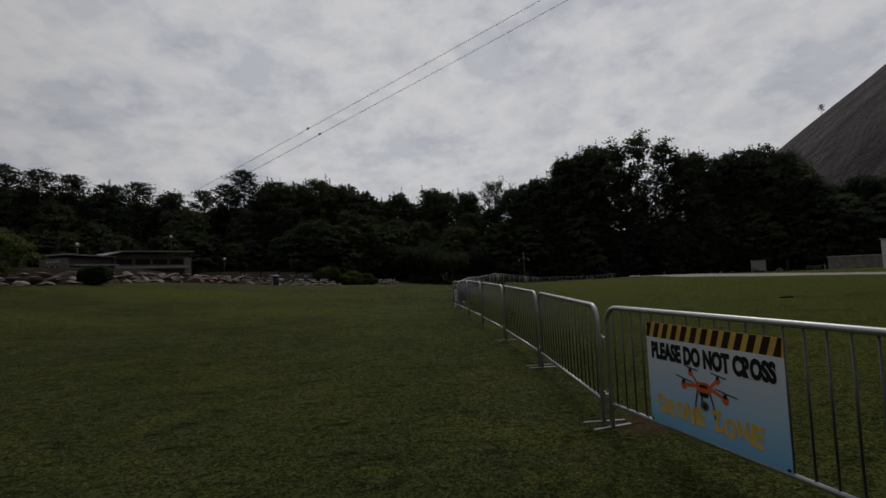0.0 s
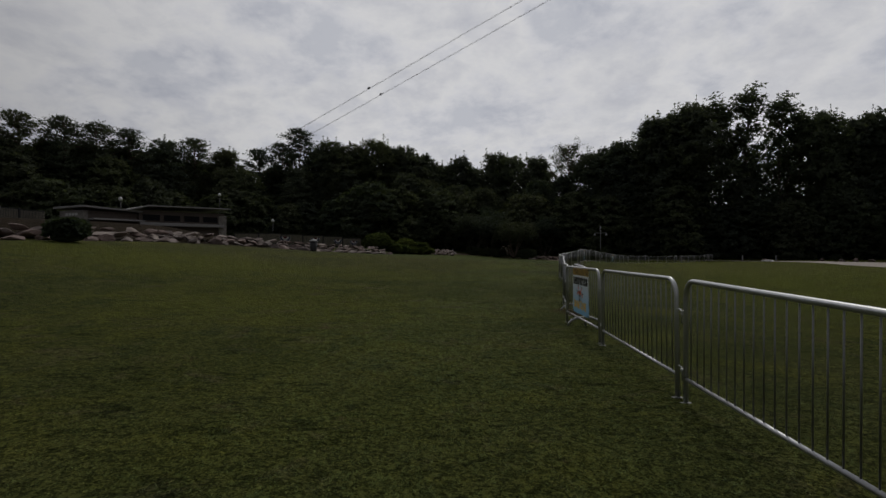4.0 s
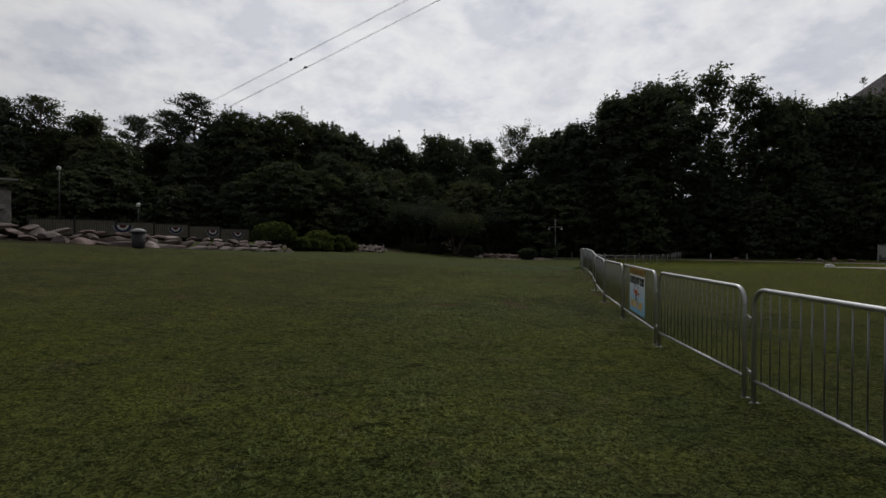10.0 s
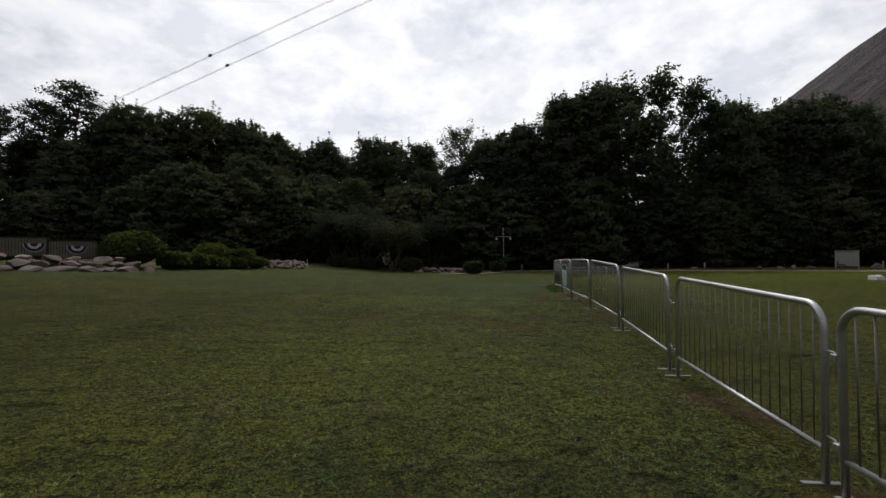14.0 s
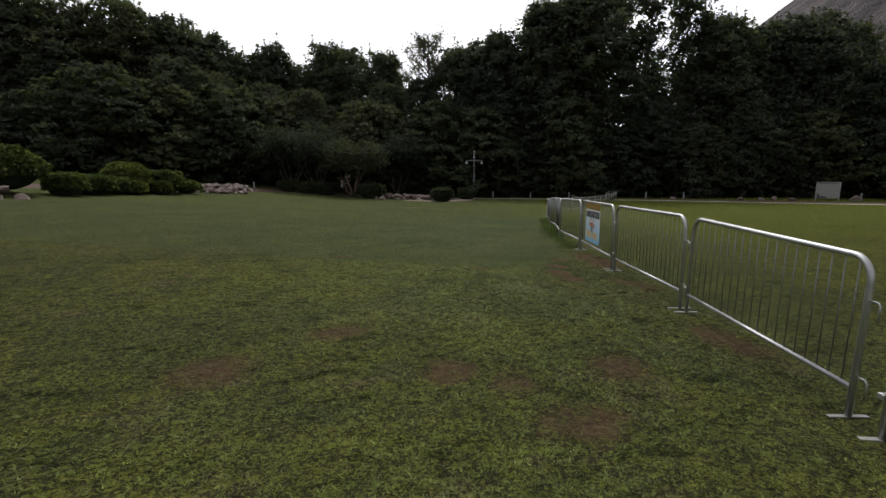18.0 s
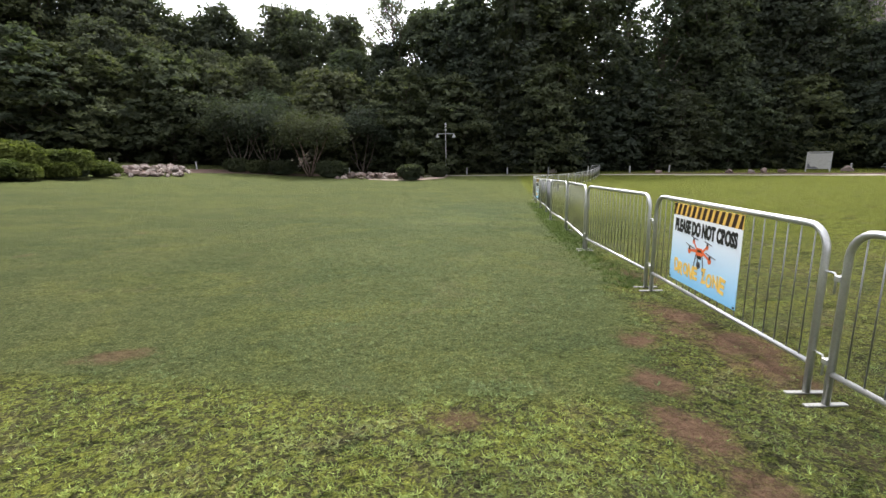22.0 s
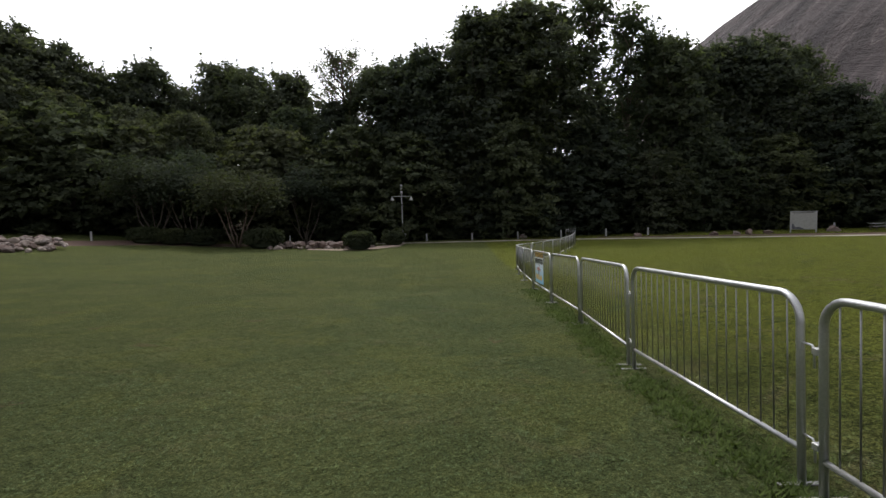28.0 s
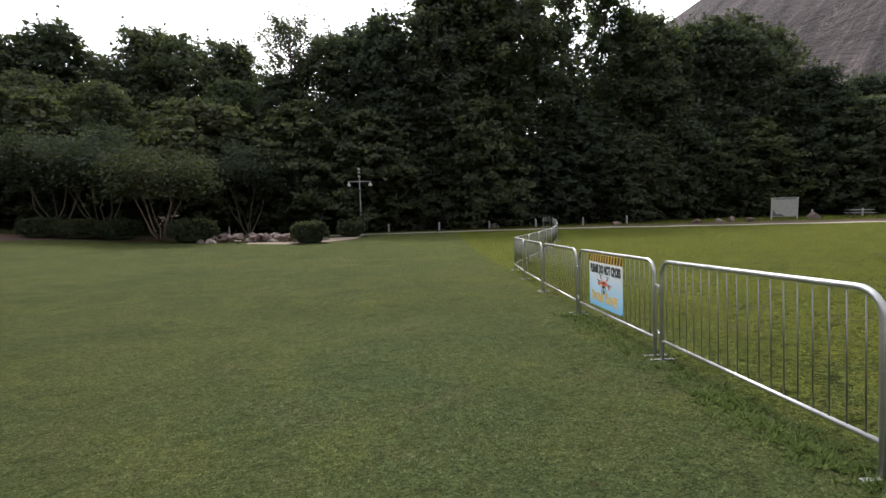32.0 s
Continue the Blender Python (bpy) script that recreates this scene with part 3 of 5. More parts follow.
ribbon("pathway", [(20, 100.5), (33, 95.0), (42, 89.2), (50, 83.6), (58.8, 75), (66.3, 67.6), (76, 56), (84, 36)], [1.2, 1.3, 1.4, 1.5, 1.6, 1.7, 1.8, 2.0], PATHWAY, "pale gravel pathway along the edge of the woods", "path")
ribbon("sand_path", [(29.0, 46.6), (28.6, 42), (28.6, 37), (30, 30), (33, 22)], [1.4, 3.6, 5.0, 5.0, 5.0], PATHWAY, "pale sandy path across the lawn", "path", 0.04)
ribbon("mulch_bed", [(-12, 76), (-3, 90), (8, 99), (18, 99), (30, 98.5)], [5, 6, 7, 6, 4], MULCH, "brown mulch bed under the trees", "bed", 0.025)
ribbon("sand_bed", [(21.5, 90.2), (25, 89), (29, 91), (32, 95)], [1.0, 3.6, 3.2, 1.5], SAND, "pale sandy bed around rocks and shrubs", "bed", 0.045)


# ---- crowd barriers ----
BAR_L, BAR_H = 2.34, 1.08


def barrier_parts(root, arched=False, plates=True, bar_r=0.0068, plate=0.19):
    r, c = 0.021, 0.15
    line = [(r, 0, 0.02), (r, 0, BAR_H - r - c)]
    for k in range(1, 7):
        a = math.pi / 2 * k / 6
        line.append((r + c - c * math.cos(a), 0, BAR_H - r - c + c * math.sin(a)))
    mid = len(line)
    line += [(BAR_L - x, 0, z) for x, _, z in line[mid - 1 :: -1]]
    part("tube_frame", tube(line, r, 10), STEEL, root, smooth=True)
    part("bottom_rail", tube([(r, 0, 0.215), (BAR_L - r, 0, 0.215)], 0.017, 8), STEEL, root, smooth=True)
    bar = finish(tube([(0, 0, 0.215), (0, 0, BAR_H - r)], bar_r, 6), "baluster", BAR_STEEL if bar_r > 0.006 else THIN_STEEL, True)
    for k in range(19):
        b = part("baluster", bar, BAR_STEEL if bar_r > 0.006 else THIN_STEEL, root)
        b.location.x = 0.12 + k * (BAR_L - 0.24) / 18
    for x in (r, BAR_L - r):
        if arched:
            pts = [(x, 0.30 * math.cos(a), 0.012 + 0.16 * math.sin(a)) for a in (math.pi * k / 10 for k in range(11))]
            part("foot", tube(pts, 0.02, 8), STEEL, root, "arched steel tube foot", True)
        elif plates:
            part("foot", box(x - 0.018, -plate, 0.011, x + 0.018, plate, 0.021, 0.003), DULL, root, "flat dull steel foot plate")
        else:
            part("foot", box(x - 0.022, -0.05, -0.02, x + 0.022, 0.05, 0.012, 0.004), DULL, root, "short steel foot sunk in the turf")
    for z in (0.80, 0.30):
        hook = [(BAR_L - r, 0, z), (BAR_L + 0.06, 0, z), (BAR_L + 0.075, 0, z - 0.02), (BAR_L + 0.075, 0, z - 0.12)]
        part("hook", tube(hook, 0.0065, 6), STEEL, root, smooth=True)
        part("collar", box(-0.03, -0.026, z - 0.04, 0.012, 0.026, z - 0.005, 0.004), STEEL, root)
    return root


barrier = barrier_parts(thing("crowd_barrier", "galvanised steel crowd barrier with thin upright bars", "barrier", "barriers along the lawn"), bar_r=0.0042, plate=0.13)
thick_barred = barrier_parts(thing("crowd_barrier", "galvanised crowd barrier with thick upright bars darkened as if backlit", "barrier", "barriers along the lawn"))
sunk = barrier_parts(thing("crowd_barrier", "galvanised steel crowd barrier with its feet sunk in the turf", "barrier", "barriers along the lawn"), plates=False, bar_r=0.0052)
arched = barrier_parts(thing("crowd_barrier", "galvanised steel crowd barrier with arched feet, overlapping its neighbour", "barrier", "barriers along the lawn"), True)


def stand(far, near):
    """The pose of a barrier that starts at far and runs towards near, upright on the lawn; the makes differ a little in length."""
    (x0, y0), (x1, y1) = far, near
    d = Vector((x1 - x0, y1 - y0))
    long = min(max(d.length - 0.11, 2.0), 2.5)
    gap = (d.length - long) / 2
    d.normalize()
    a = (x0 + d.x * gap, y0 + d.y * gap)
    b = (a[0] + d.x * long, a[1] + d.y * long)
    za, zb = gz(*a), gz(*b)
    return Matrix.Translation((*a, za - 0.01)) @ Matrix.Rotation(math.atan2(d.y, d.x), 4, "Z") @ Matrix.Rotation(-math.atan2(zb - za, long), 4, "Y") @ Matrix.Diagonal((long / BAR_L, 1, 1, 1))


JOINTS = [(3.38, 1.76), (3.0, 4.1), (3.28, 6.5), (3.48, 8.98), (3.6, 11.4), (3.69, 13.52), (3.9, 16.02), (4.03, 18.22)]
JOINTS_2 = [(4.9, 21.38), (5.47, 23.5), (6.07, 25.6), (6.65, 28.14), (7.19, 30.35), (7.99, 32.62), (8.88, 35.01), (9.78, 37.2), (11.0, 39.76), (11.85, 41.92), (12.74, 44.16), (13.74, 46.39), (14.76, 48.68), (16.09, 50.87), (17.22, 52.99), (18.63, 55.14), (19.94, 57.33), (21.22, 59.53), (22.65, 61.75), (23.92, 63.7), (25.25, 65.6)]
FAR_JOINTS = [(25.25 + 23.0 * k / 12, 65.6 + 20.3 * k / 12 - 1.2 * math.sin(math.pi * k / 12)) for k in range(13)]
first = [stand(b, a) for a, b in zip(JOINTS, JOINTS[1:])]
second = [stand(b, a) for a, b in zip(JOINTS_2, JOINTS_2[1:])]
tall = Matrix.Diagonal((1, 1, 1.015, 1))
plated = second[6:8] + [m @ tall for m in second[8:]] + [stand(b, a) for a, b in zip(FAR_JOINTS, FAR_JOINTS[1:])] + [stand((48.3, 86.2), (46.3, 85.2))]
for ob, some in ((barrier, plated), (thick_barred, first[:3]), (sunk, first[3:] + second[:6] + [stand((4.84, 21.30), (4.28, 18.98))])):
    ob.matrix_world = some[0]
    for m in some[1:]:
        copy_thing(ob, Matrix.Identity(4)).matrix_basis = m
arched.matrix_world = stand((4.70, 19.90), (4.20, 17.60))


# ---- warning signs on the barriers ----
def text_mesh(body, size, depth, bold=0.0):
    cu = bpy.data.curves.new("text", "FONT")
    cu.body, cu.size, cu.extrude, cu.offset, cu.align_x, cu.align_y = body, size, depth, bold, "CENTER", "CENTER"
    ob = bpy.data.objects.new("text", cu)
    scene.collection.objects.link(ob)
    me = bpy.data.meshes.new_from_object(ob.evaluated_get(bpy.context.evaluated_depsgraph_get()))
    bpy.data.objects.remove(ob)
    return me


def lettering(name, body, width, height, x, z, material, root, y, bold=0.0, tilt=0.0):
    me = text_mesh(body, 0.2, 0.001, bold)
    me.materials.clear()
    me.materials.append(material)
    co = np.empty(len(me.vertices) * 3, dtype=np.float32)
    me.vertices.foreach_get("co", co)
    co = co.reshape(-1, 3)
    lo, hi = co.min(0), co.max(0)
    co[:, :2] = (co[:, :2] - (lo + hi)[:2] / 2) / (hi - lo)[:2] * (width, height)
    me.vertices.foreach_set("co", co.ravel())
    ob = part(name, me, material, root)
    ob.matrix_local = Matrix.Translation((x, y, z)) @ Matrix.Rotation(radians(90), 4, "X") @ Matrix.Rotation(radians(tilt), 4, "Z")
    return ob


def warning_sign(root):
    w, z0, z1 = 1.20, 0.19, 1.03
    strip = 0.125
    part("panel", box(0, -0.004, z0, w, 0.0, z1 - strip, 0.0015), SIGN, root, "printed panel fading from white to blue")
    part("hazard_band", box(0, -0.004, z1 - strip + 0.0005, w, 0.0, z1, 0.0015), YELLOW, root, "yellow hazard band with dark diagonal stripes")
    pitch = w / 12.5
    for k in range(13):
        x = k * pitch - 0.02
        pts = [(x, z1 - strip + 0.002), (x + 0.052, z1 - strip + 0.002), (x + 0.092, z1 - 0.002), (x + 0.040, z1 - 0.002)]
        pts = [(min(max(px, 0.002), w - 0.002), pz) for px, pz in pts]
        part("stripe", slab(pts, -0.0055, -0.0042), MAROON, root)
    lettering("lettering", "PLEASE DO NOT CROSS", 1.09, 0.145, 0.6, 0.80, INK, root, -0.006, 0.0115)
    for word, x0, step in (("DRONE", 0.145, 0.094), ("ZONE", 0.675, 0.102)):
        for k, ch in enumerate(word):
            lettering("lettering", ch, 0.088 + 0.008 * (k % 2), 0.150 - 0.012 * (k % 3), x0 + step * k, 0.355 + (0.012, -0.010, 0.006, -0.004, 0.0)[k], AMBER, root, -0.006, 0.008, (7, -5, 4, -8, 3)[k])
    # the printed drone
    cx, cz = 0.57, 0.575
    body = [(cx - 0.085, cz + 0.012), (cx - 0.05, cz + 0.045), (cx + 0.035, cz + 0.05), (cx + 0.085, cz + 0.012), (cx + 0.055, cz - 0.03), (cx - 0.055, cz - 0.03)]
    part("drone_body", slab(body, -0.0062, -0.0042), ORANGE, root)
    ridge = [(cx - 0.03, cz + 0.03), (cx + 0.02, cz + 0.033), (cx + 0.05, cz + 0.008), (cx - 0.045, cz + 0.006)]
    part("drone_shell", slab(ridge, -0.0068, -0.0063), MAROON, root, "darker shading on the printed drone")
    for sx, sz, r in ((-0.185, 0.0, 1.0), (0.185, -0.035, 1.0), (-0.115, 0.105, 0.75), (0.13, 0.09, 0.75)):
        arm = [(cx + sx * 0.35, cz + 0.026), (cx + sx * 0.35, cz - 0.004), (cx + sx, cz + sz - 0.012), (cx + sx, cz + sz + 0.012)]
        part("drone_arm", slab(arm, -0.0066, -0.0046), ORANGE, root)
        pod = [(cx + sx + 0.028 * r * math.cos(q), cz + sz - 0.006 + 0.034 * r * math.sin(q)) for q in (2 * math.pi * k / 10 for k in range(10))]
        part("drone_motor", slab(pod, -0.0070, -0.0050), ORANGE, root)
        hub = [(cx + sx + 0.014 * r * i, cz + sz + 0.02 * r + 0.016 * r * j) for i, j in ((-1, -1), (1, -1), (1, 1), (-1, 1))]
        part("drone_hub", slab(hub, -0.0078, -0.0058), INK, root)
        top = cz + sz + 0.042 * r
        for turn, long in ((-0.34, 0.105), (-2.75, 0.085)):
            ux, uz = math.cos(turn) * long * r, -math.sin(turn) * long * r * (0.5 if turn < -2 else -0.4)
            blade = [(cx + sx, top - 0.006), (cx + sx + ux, top + uz - 0.003), (cx + sx + ux, top + uz + 0.005), (cx + sx, top + 0.007)]
            part("drone_blade", slab(blade if turn > -2 else blade[::-1], -0.0074, -0.0054), INKGREY, root)
    for sx in (-1, 1):
        leg = [(cx + sx * 0.048, cz - 0.025), (cx + sx * 0.064, cz - 0.025), (cx + sx * 0.088, cz - 0.12), (cx + sx * 0.092, cz - 0.205), (cx + sx * 0.080, cz - 0.205), (cx + sx * 0.074, cz - 0.12)]
        part("drone_leg", slab(leg if sx > 0 else leg[::-1], -0.0066, -0.0046), INKGREY, root)
    mount = [(cx - 0.042, cz - 0.028), (cx - 0.036, cz - 0.062), (cx + 0.036, cz - 0.062), (cx + 0.042, cz - 0.028)]
    part("drone_mount", slab(mount, -0.0070, -0.0050), INK, root)
    yoke = [(cx - 0.026, cz - 0.064), (cx - 0.030, cz - 0.115), (cx - 0.018, cz - 0.115), (cx - 0.012, cz - 0.064)]
    part("drone_yoke", slab(yoke, -0.0070, -0.0050), INK, root)
    ball = [(cx + 0.036 * math.cos(q), cz - 0.125 + 0.036 * math.sin(q)) for q in (2 * math.pi * k / 14 for k in range(14))]
    part("drone_camera", slab(ball, -0.0076, -0.0056), INKGREY, root)
    lens = [(cx + 0.004 + 0.018 * math.cos(q), cz - 0.128 + 0.018 * math.sin(q)) for q in (2 * math.pi * k / 10 for k in range(10))]
    part("drone_lens", slab(lens, -0.0082, -0.0077), INK, root)
    for x, z in ((0.02, z0 + 0.02), (w - 0.02, z0 + 0.02), (0.02, z1 - 0.02), (w - 0.02, z1 - 0.02)):
        part("eyelet", tube([(x, -0.010, z), (x, 0.004, z)], 0.010, 10), INK, root)
        part("cable_tie", tube([(x, -0.012, z), (x, 0.03, z + 0.012), (x, -0.012, z + 0.024)], 0.0025, 5), INK, root)
    return root


def sign_pose(far, near, along, drop=0.0):
    """On the barrier from far to near, so many metres from its far post."""
    return stand(far, near) @ Matrix.Translation((along, -0.026, 0.132 - drop)) @ Matrix.Diagonal((0.91, 1, 0.89, 1))


sign = warning_sign(thing("warning_sign", "white and blue drone zone warning sign tied to a barrier", "sign", "warning signs", sign_pose(JOINTS[1], JOINTS[0], 0.56, 0.07)))
for far, near, along in ((JOINTS[7], JOINTS[6], 0.70), (JOINTS_2[5], JOINTS_2[4], 0.70), (JOINTS_2[11], JOINTS_2[10], 0.48), (JOINTS_2[17], JOINTS_2[16], 0.52)):
    copy_thing(sign, Matrix.Identity(4)).matrix_basis = sign_pose(far, near, along)


# ---- trees ----
def leaf_cloud(rng, centres, radii, count, size, flat=0.5, shell=0.45):
    """Folded leaf sprays around clump centres: vertices and quads."""
    n = len(centres) * count
    c = np.repeat(np.array(centres), count, 0)
    r = np.repeat(np.array(radii), count)
    d = rng.normal(size=(n, 3))
    d[:, 2] = d[:, 2] * 0.8 + 0.25
    d /= np.linalg.norm(d, axis=1)[:, None] + 1e-9
    p = c + d * (r * (shell + (1 - shell) * rng.random(n)))[:, None] * np.array([1, 1, flat])
    nrm = d * 0.5 + rng.normal(size=(n, 3)) * 0.6 + np.array([0, 0, 0.55])
    nrm /= np.linalg.norm(nrm, axis=1)[:, None] + 1e-9
    t = np.cross(nrm, rng.normal(size=(n, 3)))
    t /= np.linalg.norm(t, axis=1)[:, None] + 1e-9
    b = np.cross(nrm, t)
    s = size * (0.55 + 0.9 * rng.random(n))[:, None]
    droop = nrm * s * 0.18
    v = np.stack([p - t * s, p + t * s * 0.9 + b * s * 0.45 + droop, p + t * s * 0.5 - b * s * 0.75 - droop], 1).reshape(-1, 3)
    f = np.arange(3 * n).reshape(-1, 3)
    return v, f


def limb(bm, a, b, r0, r1, rng, sides=6, bend=0.08):
    a, b = Vector(a), Vector(b)
    length = (b - a).length
    pts, radii = [], []
    for k in range(5):
        s = k / 4
        q = a.lerp(b, s)
        if 0 < k < 4:
            q += Vector(rng.normal(size=3)) * length * bend * 0.5
        q.z -= math.sin(math.pi * s) * length * 0.04
        pts.append(q)
        radii.append(r0 + (r1 - r0) * s)
    tube(pts, r0, sides, bm, True, radii)


def sprays(rng, centres, radii, count, size, flat=0.42, long=1.25, droop=0.3, axis=(0, 0)):
    """Leaves in flattened, drooping sprays that reach outward from the axis."""
    n = len(centres) * count
    c = np.repeat(np.array(centres, float), count, 0)
    r = np.repeat(np.array(radii, float), count)[:, None]
    out = c * np.array([1, 1, 0]) - np.array([axis[0], axis[1], 0])
    out /= np.linalg.norm(out, axis=1)[:, None] + 1e-6
    side = np.stack([-out[:, 1], out[:, 0], np.zeros(n)], 1)
    q = np.clip(rng.normal(size=(n, 3)) * 0.5, -1.25, 1.25)
    along = q[:, 0:1] * long
    p = c + r * (out * along + side * q[:, 1:2] + np.array([0, 0, 1]) * (q[:, 2:3] * flat - droop * np.maximum(along, 0) ** 2))
    nrm = np.array([0, 0, 0.75]) + out * 0.5 + rng.normal(size=(n, 3)) * 0.42
    nrm /= np.linalg.norm(nrm, axis=1)[:, None] + 1e-9
    t = np.cross(nrm, rng.normal(size=(n, 3)))
    t /= np.linalg.norm(t, axis=1)[:, None] + 1e-9
    b = np.cross(nrm, t)
    s = size * (0.5 + 0.9 * rng.random(n))[:, None]
    sag = nrm * s * 0.18
    v = np.stack([p - t * s, p + t * s * 0.9 + b * s * 0.4 + sag, p + t * s * 0.5 - b * s * 0.7 - sag], 1).reshape(-1, 3)
    return v


def leafy(name, groups, leaf, root):
    v = np.concatenate(groups)
    part(name, arrays(name, v, np.arange(len(v)).reshape(-1, 3), leaf), leaf, root)


def broadleaf(name, seed, leaf, height=20.0, spread=0.27, low=0.16, clumps=430, count=29, size=0.225, label="", fluff=1.0, bark=None, shelf=0.42):
    rng = np.random.default_rng(seed)
    root = thing(name, label, "tree", "trees of the wood")
    bm = bmesh.new()
    lean = rng.normal(size=2) * 0.02 * height
    limb(bm, (0, 0, -0.3), (lean[0] * 0.5, lean[1] * 0.5, height * 0.45), height * 0.018, height * 0.012, rng, 9, 0.02)
    limb(bm, (lean[0] * 0.5, lean[1] * 0.5, height * 0.45), (lean[0], lean[1], height * 0.9), height * 0.012, height * 0.002, rng, 7, 0.04)
    centres, radii, inner, inner_r = [], [], [], []

    def outline(s, a):
        prof = math.sin(math.pi * min(1, 0.16 + 0.80 * s)) ** 0.62
        lob = 1 + 0.20 * math.sin(3 * a + seed + 4 * s) + 0.14 * math.sin(5 * a + 2 * seed + 9 * s)
        return spread * height * prof * lob

    while len(centres) < clumps:
        s = rng.random() ** 0.85
        a = rng.random() * 2 * math.pi
        rr = outline(s, a) * (0.55 + 0.45 * rng.random() ** 0.5)
        z = low + (0.97 - low) * s
        centres.append((lean[0] * s + rr * math.cos(a), lean[1] * s + rr * math.sin(a), z * height - 0.02 * height * rng.random()))
        radii.append(height * fluff * (0.034 + 0.030 * rng.random()) * (1.0 - 0.30 * s))
    for k in range(clumps // 3):
        s, a = rng.random(), rng.random() * 6.28
        rr = outline(s, a) * 0.6 * rng.random()
        inner.append((lean[0] * s + rr * math.cos(a), lean[1] * s + rr * math.sin(a), height * (low + (0.9 - low) * s)))
        inner_r.append(height * 0.07)
    sprigs, sprig_r = [], []
    for k in range(38):
        a, s = rng.random() * 6.28, 0.45 + 0.53 * rng.random()
        rr = outline(s, a) * (0.3 + 0.7 * rng.random())
        z0 = height * (low + (0.97 - low) * s)
        for step in range(5):
            sprigs.append((lean[0] + rr * math.cos(a), lean[1] + rr * math.sin(a), z0 + height * 0.018 * step))
            sprig_r.append(height * 0.019 * (1.3 - 0.24 * step))
    for k in rng.choice(len(centres), 12, replace=False):
        c = Vector(centres[k])
        base = Vector((lean[0] * 0.6, lean[1] * 0.6, max(0.12 * height, c.z * 0.62)))
        limb(bm, base, c, height * 0.0055, height * 0.0012, rng, 5, 0.1)
    part("trunk", bm, bark or BARK, root, smooth=True)
    leafy("crown", [sprays(rng, centres, radii, count, size, shelf, axis=lean), sprays(rng, inner, inner_r, 12, size * 1.7, 0.8, 1.0, 0.0, lean), sprays(rng, sprigs, sprig_r, 9, size * 0.7, 0.85, 0.8, 0.0, lean)], leaf, root)
    return root


def airy_tree(name, seed, leaf, height=20.0, spread=0.17, low=0.34, arms=21, sprays_each=10, count=19, size=0.22, label="", bark=None):
    """A thin crown on rising limbs, open to the sky between them."""
    rng = np.random.default_rng(seed)
    root = thing(name, label, "tree", "trees of the wood")
    bm = bmesh.new()
    bow = rng.normal(size=2) * 0.015 * height
    top = Vector((bow[0], bow[1], height * 0.97))
    limb(bm, (0, 0, -0.3), top * 0.5, height * 0.013, height * 0.009, rng, 8, 0.02)
    limb(bm, top * 0.5, top, height * 0.009, height * 0.0015, rng, 7, 0.03)
    centres, radii = [], []
    for k in range(arms):
        s = low + (0.95 - low) * (k + 0.5 * rng.random()) / arms
        a = k * 2.4 + rng.normal() * 0.3
        reach = spread * height * (1.0 - 0.75 * max(0.0, s - low) / (1 - low)) * (0.55 + 0.5 * rng.random())
        foot = top * s
        tip = foot + Vector((math.cos(a) * reach, math.sin(a) * reach, reach * (0.7 + 0.7 * rng.random())))
        tip.z = min(tip.z, height)
        limb(bm, foot, tip, height * 0.0042, height * 0.001, rng, 5, 0.06)
        for j in range(sprays_each):
            q = foot.lerp(tip, 0.35 + 0.65 * (j + 0.5) / sprays_each) + Vector(rng.normal(size=3)) * height * 0.018
            centres.append(tuple(q))
            radii.append(height * (0.020 + 0.018 * rng.random()))
            if j % 3 == 1:
                limb(bm, foot.lerp(tip, 0.3 + 0.5 * j / sprays_each), q, height * 0.0014, height * 0.0006, rng, 4, 0.05)
    part("trunk", bm, bark or BARK, root, smooth=True)
    leafy("crown", [sprays(rng, centres, radii, count, size, 0.8, 1.0, 0.1)], leaf, root)
    return root


def pine(name, seed, height=22.0, label="", plates=84, count=40):
    rng = np.random.default_rng(seed)
    root = thing(name, label, "tree", "trees of the wood")
    bm = bmesh.new()
    limb(bm, (0, 0, -0.3), (0.2, 0.1, height * 0.55), height * 0.014, height * 0.010, rng, 9, 0.01)
    limb(bm, (0.2, 0.1, height * 0.55), (0.3, 0.3, height * 0.96), height * 0.010, height * 0.002, rng, 7, 0.02)
    centres, radii = [], []
    for k in range(plates):
        s = (k + 0.5) / plates
        z = height * (0.50 + 0.48 * s)
        a = k * 2.4 + rng.normal() * 0.4
        rr = height * (0.012 + 0.185 * math.sqrt(max(0.0, 1 - ((s - 0.36) / 0.66) ** 2)) * (0.3 + 0.7 * rng.random()))
        c = Vector((0.25 + rr * math.cos(a), 0.2 + rr * math.sin(a), z + rr * 0.10))
        hub = Vector((0.22, 0.15, z - rr * 0.22))
        for j, f in enumerate((1.0, 0.68)):
            q = hub.lerp(c, f) + Vector((0, 0, 0.25))
            centres.append(tuple(q))
            radii.append(height * (0.036 + 0.024 * rng.random()) * (1.0 if j == 0 else 0.8))
        limb(bm, hub, c, height * 0.0035, height * 0.001, rng, 5, 0.06)
    part("trunk", bm, BARK_P, root, smooth=True)
    leafy("crown", [sprays(rng, centres, radii, count, 0.20, 0.30, 1.0, 0.05)], LEAF_P, root)
    return root


def place(ob, x, y, height, base, turn, sx=1.0, first=False):
    """Puts a tree on the ground at x, y, scaled to a height."""
    s = height / base
    m = Matrix.Translation((x, y, gz(x, y) - 0.1)) @ Matrix.Rotation(turn, 4, "Z") @ Matrix.Diagonal((s * sx, s * sx, s, 1))
    if first:
        ob.matrix_world = m
        return ob
    made = copy_thing(ob, Matrix.Identity(4))
    made.matrix_basis = m
    return made


